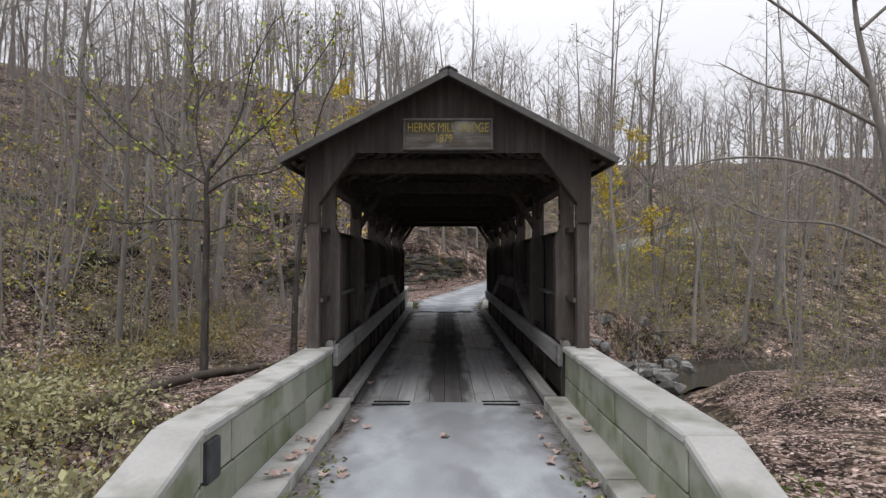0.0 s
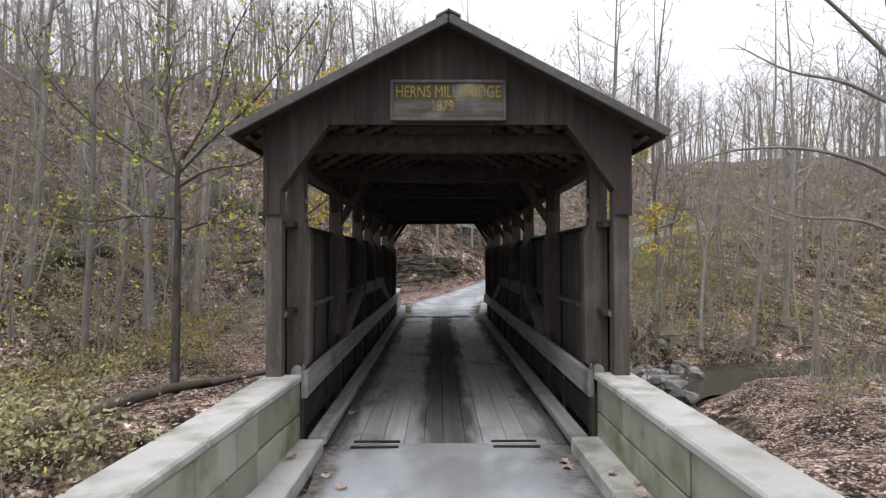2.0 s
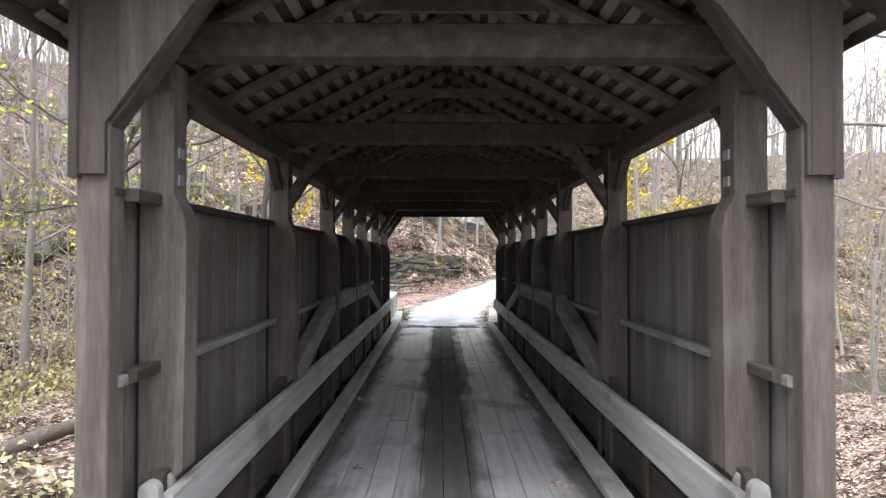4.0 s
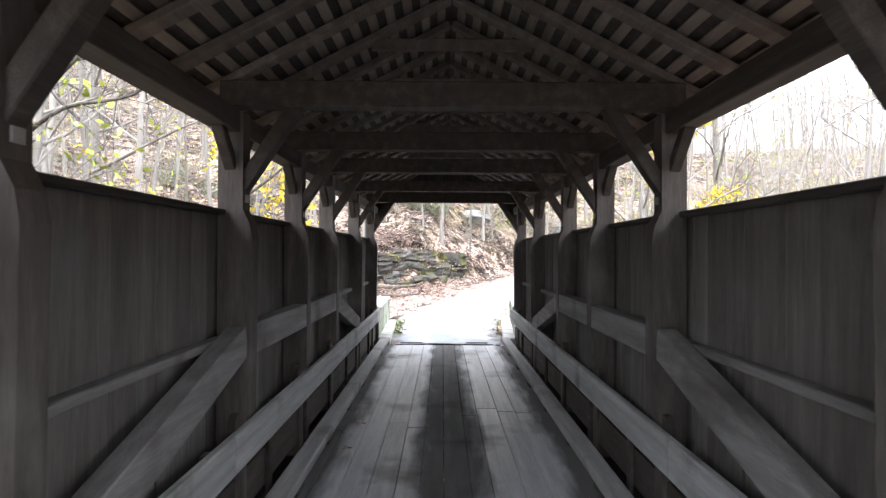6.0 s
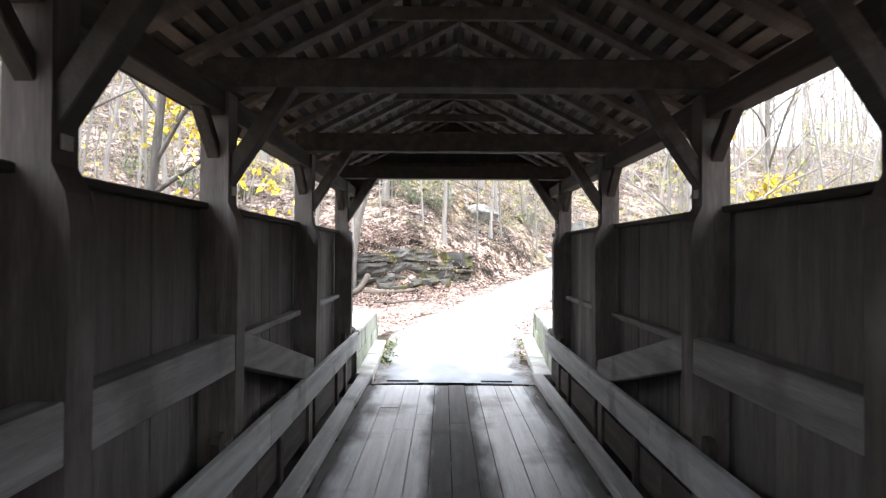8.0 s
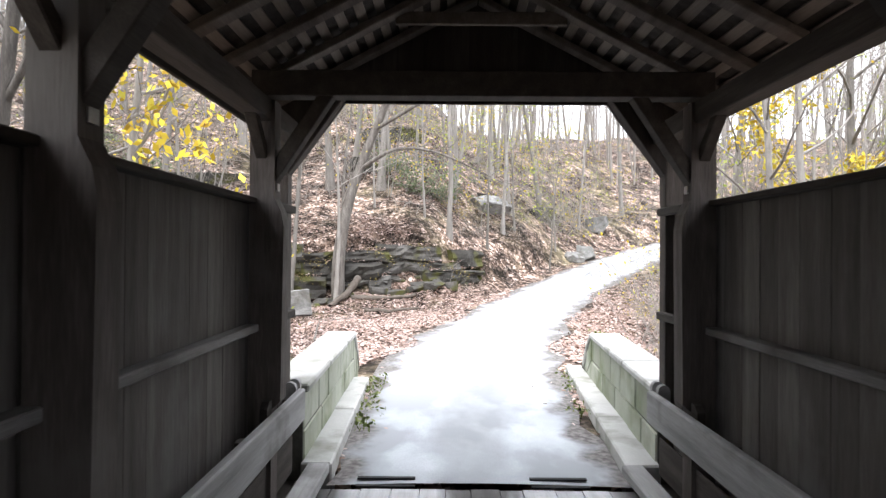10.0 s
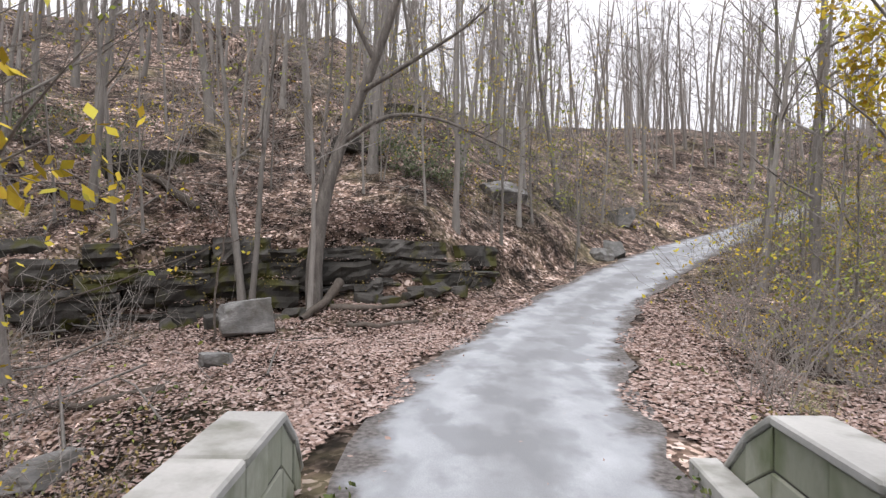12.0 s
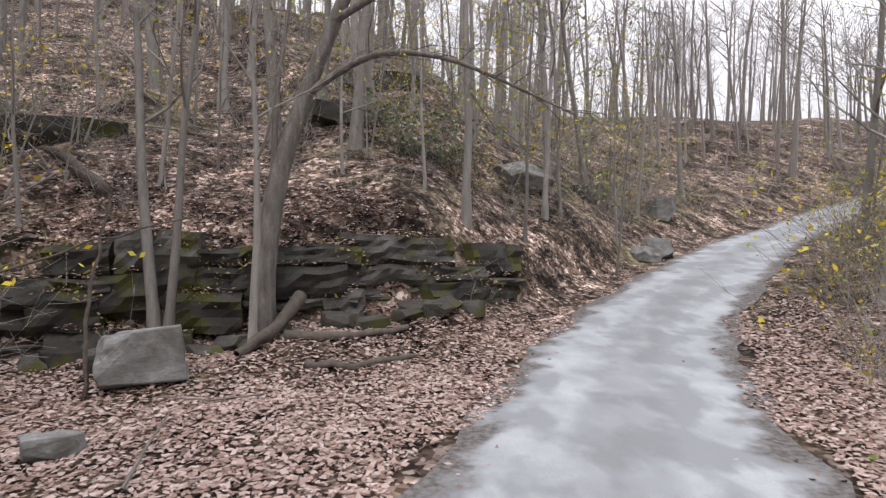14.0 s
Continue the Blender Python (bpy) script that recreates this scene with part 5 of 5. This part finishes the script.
rock("rock", 6.6, 41.2, ground_z(6.6, 41.2) + 0.2, (0.8, 0.9, 0.7), ROCK, "grey stone on the bank", "rock", 14, 20)
rock("rock", 9.4, 47.4, ground_z(9.4, 47.4) + 0.3, (1.8, 1.4, 1.1), ROCK, "grey outcrop stone above the road", "rock", 15, 50)

rn = random.Random(11)


def slab(p, way, long, deep, z, thick, seed):
    """One bed of the ledge: a stone with a rough broken front."""
    rs = random.Random(seed)
    side = Vector((-way.y, way.x))
    k = max(5, int(long / 0.17))
    front = [(-long / 2 + long * i / k, 0.10 * abs(2 * i / k - 1) ** 3) for i in range(k + 1)]
    plan = front + [(long / 2 - 0.05, deep), (-long / 2 + 0.05, deep)]
    lean, levels = rs.uniform(-0.07, 0.07), 6
    vs = []
    for lv in range(levels):
        h = lv / (levels - 1)
        tuck = (0.10 if lv == 0 else 0.0) + (0.09 if lv == levels - 1 else 0.0)
        for a, b in plan:
            here = Vector((a * 1.7, h * thick * 4.5, seed * 3.1))
            rough = 0.22 * noise.noise(here) + 0.10 * noise.noise(here * 3.3)
            f = b + (tuck + rough) * (b < deep * 0.5)
            q = p + way * (a + 0.04 * noise.noise(here * 2.1)) + side * f
            vs.append((q.x, q.y, z + thick * h + lean * a + 0.07 * noise.noise(Vector((a * 1.5, b * 1.5, seed + 0.5)))))
    n = len(plan)
    fs = [tuple(range(n - 1, -1, -1)), tuple(range((levels - 1) * n, levels * n))]
    fs += [(r * n + i, r * n + (i + 1) % n, (r + 1) * n + (i + 1) % n, (r + 1) * n + i) for r in range(levels - 1) for i in range(n)]
    tagged(mesh_object("ledge_rock", vs, fs, MOSSROCK), "dark layered ledge stone with patches of moss", "rock", "mossy rock ledge")


SHELVES = []
LEDGE = [(-11.2, 29.3, -0.25, 1.7), (-8.2, 30.8, -0.05, 1.9), (-5.8, 31.35, 0.1, 2.0), (-3.2, 31.9, 0.45, 2.1), (-0.8, 32.9, 0.75, 2.1), (1.2, 34.6, 1.0, 1.6)]
for i, (a, b) in enumerate(zip(LEDGE[:-1], LEDGE[1:])):
    way = (Vector(b[:2]) - Vector(a[:2])).normalized()
    side = Vector((-way.y, way.x))
    run_long = (Vector(b[:2]) - Vector(a[:2])).length
    u, row = -0.1, 0
    while u < run_long:
        wide = rn.uniform(0.8, 2.2)
        f = min(1, (u + wide / 2) / run_long)
        z, top = a[2] + (b[2] - a[2]) * f - 0.3, a[3] + (b[3] - a[3]) * f + rn.uniform(-0.55, 0.15)
        while z < top:
            thick = rn.choice((0.18, 0.3, 0.45, 0.6, 0.75)) * rn.uniform(0.85, 1.15)
            if rn.random() < 0.88:
                mid = Vector(a[:2]) + way * (u + wide / 2 + rn.uniform(-0.15, 0.15)) + side * (rn.uniform(-0.22, 0.25) + 0.08 * (z - a[2]))
                SHELVES.append((mid, way, side, wide, z + thick))
                slab(mid, way, wide * rn.uniform(0.95, 1.3), 1.5, z, thick * 1.06, 500 + i * 90 + row)
            row += 1
            z += thick
        u += wide
for i in range(16):
    u = rn.random()
    p = Vector((-9.0, 29.6)).lerp(Vector((0.6, 32.9)), u) + Vector((rn.gauss(0, 0.3), rn.gauss(-0.1, 0.25)))
    rock("ledge_rock", p.x, p.y, ground_z(p.x, p.y) + 0.05, (rn.uniform(0.3, 0.9), rn.uniform(0.3, 0.8), rn.uniform(0.2, 0.5)), MOSSROCK, "mossy stone broken from the ledge", "rock", 140 + i, rn.uniform(0, 90), 0.8, "mossy rock ledge")
for i in range(44):
    u = rn.random()
    p = Vector((12.5, 25.5)).lerp(Vector((4.5, 13.5)), u) + Vector((rn.gauss(0, 0.9), rn.gauss(0, 0.9)))
    rock("creek_stone", p.x, p.y, max(-3.65, ground_z(p.x, p.y)) + 0.1, (rn.uniform(0.3, 1.3), rn.uniform(0.3, 1.1), rn.uniform(0.3, 0.7)), ROCK, "grey stone at the creek edge", "rock", 300 + i, rn.uniform(0, 360), 0.6, "creek edge stones")


def log(pts, radius, label, seed):
    rn = random.Random(seed)
    t = Tubes()
    path = []
    pts = [Vector(p) for p in pts]
    for a, b in zip(pts[:-1], pts[1:]):
        for k in range(4):
            q = a.lerp(b, k / 4)
            path.append(q + Vector((rn.gauss(0, 0.02), rn.gauss(0, 0.02), rn.gauss(0, 0.02))))
    path.append(pts[-1])
    t.tube(path, [radius * (1 - 0.55 * i / len(path)) * rn.uniform(0.92, 1.08) for i in range(len(path))], 9)
    t.f.append(tuple(range(8, -1, -1)))
    ob = new("fallen_log", t.data("fallen_log", DEADWOOD))
    return tagged(ob, label, "log", "fallen logs")


def on_ground(pts, up):
    return [(x, y, ground_z(x, y) + up) for x, y in pts]


log(on_ground([(-9.35, 7.2), (-9.0, 9.6), (-8.5, 12.0), (-7.7, 14.4)], 0.2), 0.23, "dead brown log lying among leaves and brush", 1)
log(on_ground([(-8.4, 13.6), (-6.6, 14.4), (-4.8, 15.4)], 0.16), 0.15, "dead brown log lying among leaves and brush", 2)
log([(-3.5, 31.3, 1.15), (-3.8, 30.7, 0.62), (-4.25, 29.9, ground_z(-4.25, 29.9) + 0.08)], 0.15, "weathered grey root leaning at the ledge foot", 3)
log(on_ground([(-3.6, 30.6), (-2.7, 30.5), (-1.4, 31.4)], 0.08), 0.11, "dead branch lying on leaf litter", 4)
log(on_ground([(-3.0, 29.7), (-2.2, 29.7), (-1.2, 30.4)], 0.07), 0.09, "dead branch lying on leaf litter", 5)
log(on_ground([(-8.4, 33.2), (-10.4, 34.4), (-12.6, 36.2)], 0.15), 0.16, "dead trunk lying on the slope", 6)
log(on_ground([(-5.2, 24.4), (-6.3, 24.2), (-7.4, 24.7)], 0.07), 0.09, "dead branch lying on leaf litter", 7)

log([(-8.6, 26.6, 0.9), (-6.7, 27.8, 1.75), (-5.6, 28.6, 2.25), (-4.7, 29.4, 2.6)], 0.022, "thin pale dead stem leaning above the boulder", 8)
log([(-5.95, 28.35, ground_z(-5.95, 28.35) - 0.1), (-5.9, 28.35, 1.0), (-5.75, 28.4, 2.0), (-5.6, 28.4, 2.9)], 0.035, "thin upright dead sapling beside the boulder", 9)

# outcrops and fallen sticks on the wooded slopes
rn = random.Random(88)
for i in range(22):
    x, y = (rn.uniform(-24, -10), rn.uniform(19, 36)) if i < 13 else (rn.uniform(-9, 6), rn.uniform(36.5, 48))
    if float(seg_near(ROADLINE, np.array([x]), np.array([y]))[0][0]) > 5:
        rock("rock", x, y, ground_z(x, y) - 0.05, (rn.uniform(1.2, 3.2), rn.uniform(0.8, 1.6), rn.uniform(0.5, 1.1)), MOSSROCK, "dark mossy outcrop half buried in the slope", "rock", 700 + i, rn.uniform(0, 60), 0.8, "slope outcrops")
sticks = Tubes()
for x0, x1, y0, y1, n in ((-26, -9, 15, 36, 260), (-12, 12, 34.5, 50, 170), (10, 28, 25, 42, 120), (-9, -3, 16, 29, 24)):
    for _ in range(n):
        x, y, t, long = rn.uniform(x0, x1), rn.uniform(y0, y1), rn.uniform(0, 6.28), rn.uniform(0.7, 3.2)
        if float(seg_near(ROADLINE, np.array([x]), np.array([y]))[0][0]) < 4.6:
            continue
        ends = [(x + math.cos(t) * long * k, y + math.sin(t) * long * k) for k in (-0.5, 0, 0.5)]
        r = rn.uniform(0.01, 0.035)
        hs = height([p[0] for p in ends], [p[1] for p in ends])
        sticks.tube([Vector((p[0], p[1], h + 0.05 + rn.uniform(0, 0.22))) for p, h in zip(ends, hs)], [r, r * 0.8, r * 0.4], 4)
tagged(new("fallen_sticks", sticks.data("fallen_sticks", BARK)), "pale dead sticks strewn over the fallen leaves", "sticks", kind="stuff")

# ---- leaf litter, weeds ----
rn = random.Random(3)
nl = np.random.RandomState(4)


def scatter(name, areas, size, mat, label, category, lift=0.02, flat=True, upright=False, edge=1.75):
    t = Tubes()
    for x0, x1, y0, y1, n in areas:
        xs, ys = nl.uniform(x0, x1, n), nl.uniform(y0, y1, n)
        zs = height(xs, ys)
        d = seg_near(ROADLINE, xs, ys)[0]
        c = seg_near(CREEKLINE, xs, ys)[0]
        for x, y, z, dd, cc in zip(xs, ys, zs, d, c):
            if cc < 2.0 or (abs(x) < 2.3 and -0.5 < y < 15.6) or rn.random() > min(x - x0, x1 - x, y - y0, y1 - y) / 2.2 + 0.35 * math.sin(x * 1.1 + 2 * math.sin(y * 0.9)):
                continue
            lim = edge + 0.3 * math.sin(y * 1.3) if y > 16 else 1.3
            if dd < lim and rn.random() > 0.02:
                continue
            p = Vector((x, y, z + lift + rn.uniform(0, 0.03)))
            if upright:
                t.leaf(p + Vector((0, 0, size * 0.5)), size * rn.uniform(0.6, 1.4), rn)
            else:
                t.leaf(p, size * rn.uniform(0.6, 1.3), rn, 0.85)
    ob = new(name, t.data(name, mat, False))
    return tagged(ob, label, category, kind="stuff")


scatter("leaf_litter", [(-10, 9, 15.6, 34.5, 150000), (-13, -2, 3, 20, 9000), (3, 18, 8, 26, 24000), (-16, 10, 30, 46, 9000), (8, 20, 30, 48, 7000), (2, 11, -8, 8, 11000), (-9, -2, -8, 4, 3500), (-24, -9, 12, 34, 16000)], 0.05, LITTER, "dry fallen leaves in browns and dusty pinks", "leaf litter")
scatter("weeds", [(2.6, 6, -6, 4, 2000), (-5, -2.4, -7, 2, 1200), (3.4, 5.0, 21, 26, 500), (-6.5, -3.5, 20, 25, 250)], 0.06, GRASS, "low green weeds and grass", "weeds", 0.0, upright=True)


rs = random.Random(21)
lying, green = Tubes(), Tubes()
for mid, way, side, wide, z in SHELVES:
    for _ in range(int(70 * wide)):
        p = mid + way * rs.uniform(-0.55, 0.55) * wide + side * (0.02 + abs(rs.gauss(0, 0.25)))
        lying.leaf(Vector((p.x, p.y, z + rs.uniform(0.06, 0.17))), rs.uniform(0.03, 0.06), rs, 0.85)
    if rs.random() < 0.55:
        c = mid + way * rs.uniform(-0.5, 0.5) * wide
        for _ in range(36):
            green.leaf(Vector((c.x + rs.gauss(0, 0.2), c.y - 0.05 + rs.gauss(0, 0.12), z + rs.gauss(0.02, 0.14))), rs.uniform(0.02, 0.055), rs)
tagged(new("ledge_leaves", lying.data("ledge_leaves", LITTER, False)), "dry fallen leaves caught on the rock shelves", "leaf litter", kind="stuff")
tagged(new("ledge_plants", green.data("ledge_plants", BUSHLEAF, False)), "small ferns and weeds rooted in the ledge", "weeds", kind="stuff")


def leaf_cloud(name, areas, size, mat, label, category, seed):
    """Loose leaves on brush too fine to pick apart: x, y ranges, heights over the ground, how many, clump size."""
    rn, nr = random.Random(seed), np.random.RandomState(seed)
    t = Tubes()
    for x0, x1, y0, y1, z0, z1, n, clump in areas:
        k = max(1, n // 14)
        cx, cy = nr.uniform(x0, x1, k), nr.uniform(y0, y1, k)
        cz, cd, cc = height(cx, cy), seg_near(ROADLINE, cx, cy)[0], seg_near(CREEKLINE, cx, cy)[0]
        ch = nr.uniform(z0, z1, k)
        for x, y, z, d, c, h in zip(cx, cy, cz, cd, cc, ch):
            if d < (4.8 if z1 > 1.5 else 3.3) or c < 2.4 or (-10.6 < x < -5.5 and 8 < y < 15.5):
                continue
            if rn.random() > min(x - x0, x1 - x, y - y0, y1 - y) / 1.6 + 0.3:
                continue
            for _ in range(14):
                p = Vector((x + rn.gauss(0, clump), y + rn.gauss(0, clump), max(z + 0.05, z + h + rn.gauss(0, clump * 0.5))))
                t.leaf(p, size * rn.uniform(0.5, 1.4), rn)
    return tagged(new(name, t.data(name, mat, False)), label, category, kind="stuff")


leaf_cloud("bramble_leaves", [(-15, -4.2, -5, 10, 0.1, 1.1, 26000, 0.28), (-24, -10, 4, 22, 0.1, 1.0, 9000, 0.35)], 0.075, PALE, "pale green bramble leaves over the bank", "brambles", 1)
leaf_cloud("bramble_leaves", [(-14, -4.2, -4, 14, 0.1, 1.2, 6000, 0.3), (-24, -8, 10, 24, 0.2, 1.4, 3000, 0.4), (-12.5, -8.5, 15.5, 18.5, 0.4, 1.3, 1800, 0.35)], 0.06, BUSHLEAF, "olive and tan bramble leaves over the bank", "brambles", 2)
leaf_cloud("brush_leaves", [(9, 42, 24, 52, 0.1, 1.6, 7000, 0.4), (-24, -9, 14, 34, 0.1, 1.2, 3000, 0.4), (-14, 14, 38, 58, 0.1, 1.4, 2500, 0.4)], 0.075, OLIVE, "olive and tan leaves low in the brush", "brush", 6)
leaf_cloud("brush_leaves", [(7, 24, 26, 46, 0.4, 3.5, 5000, 0.4), (10, 40, 22, 50, 0.5, 4.5, 5000, 0.5), (-6, 14, 37, 56, 0.4, 4, 3500, 0.4)], 0.06, GREENLEAF, "thin yellow-green leaves in the brush", "brush", 3)
leaf_cloud("brush_leaves", [(6.5, 20, 26, 44, 0.4, 2.5, 2500, 0.35), (12, 40, 20, 50, 1, 7, 3000, 0.5), (-22, -6, 12, 34, 1, 6, 1700, 0.4), (-2, 14, 36, 56, 1, 6, 2500, 0.4)], 0.06, YELLOW, "thin yellow leaves in the brush", "brush", 4)


def thicket(name, areas, label, seed):
    """Thin bare stems and twigs past counting."""
    rn, nr = random.Random(seed), np.random.RandomState(seed)
    t = Tubes()
    for x0, x1, y0, y1, n, tall in areas:
        xs, ys = nr.uniform(x0, x1, n), nr.uniform(y0, y1, n)
        zs, ds, cs = height(xs, ys), seg_near(ROADLINE, xs, ys)[0], seg_near(CREEKLINE, xs, ys)[0]
        for x, y, z, d, c in zip(xs, ys, zs, ds, cs):
            if d < 3.4 or c < 3 or (-12 < x < -5.5 and 5.5 < y < 15.5 and rn.random() < 0.8) or (-8 < x < 3 and 24 < y < 33 and rn.random() < 0.85):
                continue
            h = tall * rn.uniform(0.3, 1.2)
            sp, sr = grow(rn, Vector((x, y, z - 0.1)), Vector((rn.gauss(0, 0.7), rn.gauss(0, 0.7), 1)), h, 0.006 + 0.005 * h * rn.random(), 3, 0.1)
            t.tube(sp, sr, 3)
            for _ in range(6):
                w = rn.randint(1, 3)
                tp, tr = grow(rn, sp[w], Vector((rn.gauss(0, 0.7), rn.gauss(0, 0.7), rn.gauss(0.5, 0.5))), h * rn.uniform(0.15, 0.45), 0.006, 1, 0.2)
                t.tube(tp, tr, 3)
    return tagged(new(name, t.data(name, TWIG, False)), label, "thicket", kind="stuff")


thicket("thicket", [(-30, -5, 8, 40, 800, 1.7), (-12, 16, 33, 60, 900, 1.8), (5, 24, 24, 50, 1100, 2.2), (12, 45, 14, 50, 700, 2.8), (-4, 45, 46, 78, 750, 4.2), (-14, -4, -3, 10, 400, 1.3)], "bare grey-brown saplings and brush on the slopes", 8)


def tuft(x, y, z, n, seed):
    rn = random.Random(seed)
    t = Tubes()
    for _ in range(n):
        t.leaf(Vector((x + rn.gauss(0, 0.10), y + rn.gauss(0, 0.22), z + rn.uniform(0.0, 0.09))), rn.uniform(0.02, 0.045), rn)
    return tagged(new("weed_tuft", t.data("weed_tuft", GRASS, False)), "green weeds growing along the kerb", "weeds", "kerb weeds", "stuff")


for i, (x, y, n) in enumerate([(-1.22, -3.1, 70), (-1.25, -2.3, 30), (1.28, -2.6, 40), (1.30, -1.9, 24), (-1.3, 16.8, 60), (-1.32, 17.6, 70), (-1.36, 18.4, 60), (-1.4, 19.2, 60), (1.5, 17.6, 30), (1.68, 18.8, 40), (1.8, 19.6, 40)]):
    tuft(x, y, 0.0, n, i)


def fallen_leaf(x, y, z, turn, size, mat=LITTER):
    """One lobed dry leaf, curled."""
    vs, fs = [(0, 0, 0.01)], []
    for k in range(14):
        a = 2 * math.pi * k / 14
        r = size * (1.0 if k % 2 == 0 else 0.55)
        vs.append((r * math.cos(a), r * math.sin(a), 0.02 * math.sin(a * 2) + (0.012 if k % 2 == 0 else 0)))
    for k in range(14):
        fs.append((0, 1 + k, 1 + (k + 1) % 14))
    ob = mesh_object("fallen_leaf", vs, fs, mat)
    ob.matrix_basis = pose(x, y, z + 0.012, 0, 0, turn)
    return tagged(ob, "dry brown lobed leaf lying on the road edge", "leaf", "leaves on the bridge approach")


rn = random.Random(9)
for i in range(70):
    s = rn.choice((-1, 1))
    if rn.random() < 0.35:
        x, y, z = s * rn.uniform(1.4, 1.62), rn.uniform(-5.5, -0.2), 0.165
    elif rn.random() < 0.75:
        x, y, z = s * rn.uniform(1.0, 1.34), rn.uniform(-6.5, 0.2), 0.02
    else:
        x, y, z = s * rn.uniform(0.9, 1.3), rn.uniform(0.6, 14.5), 0.008
    fallen_leaf(x, y, z, rn.uniform(0, 360), rn.uniform(0.04, 0.085))
for x, y in ((-0.05, -1.3), (-1.0, -0.9), (0.35, -4.3)):
    fallen_leaf(x, y, 0.04, rn.uniform(0, 360), 0.07)
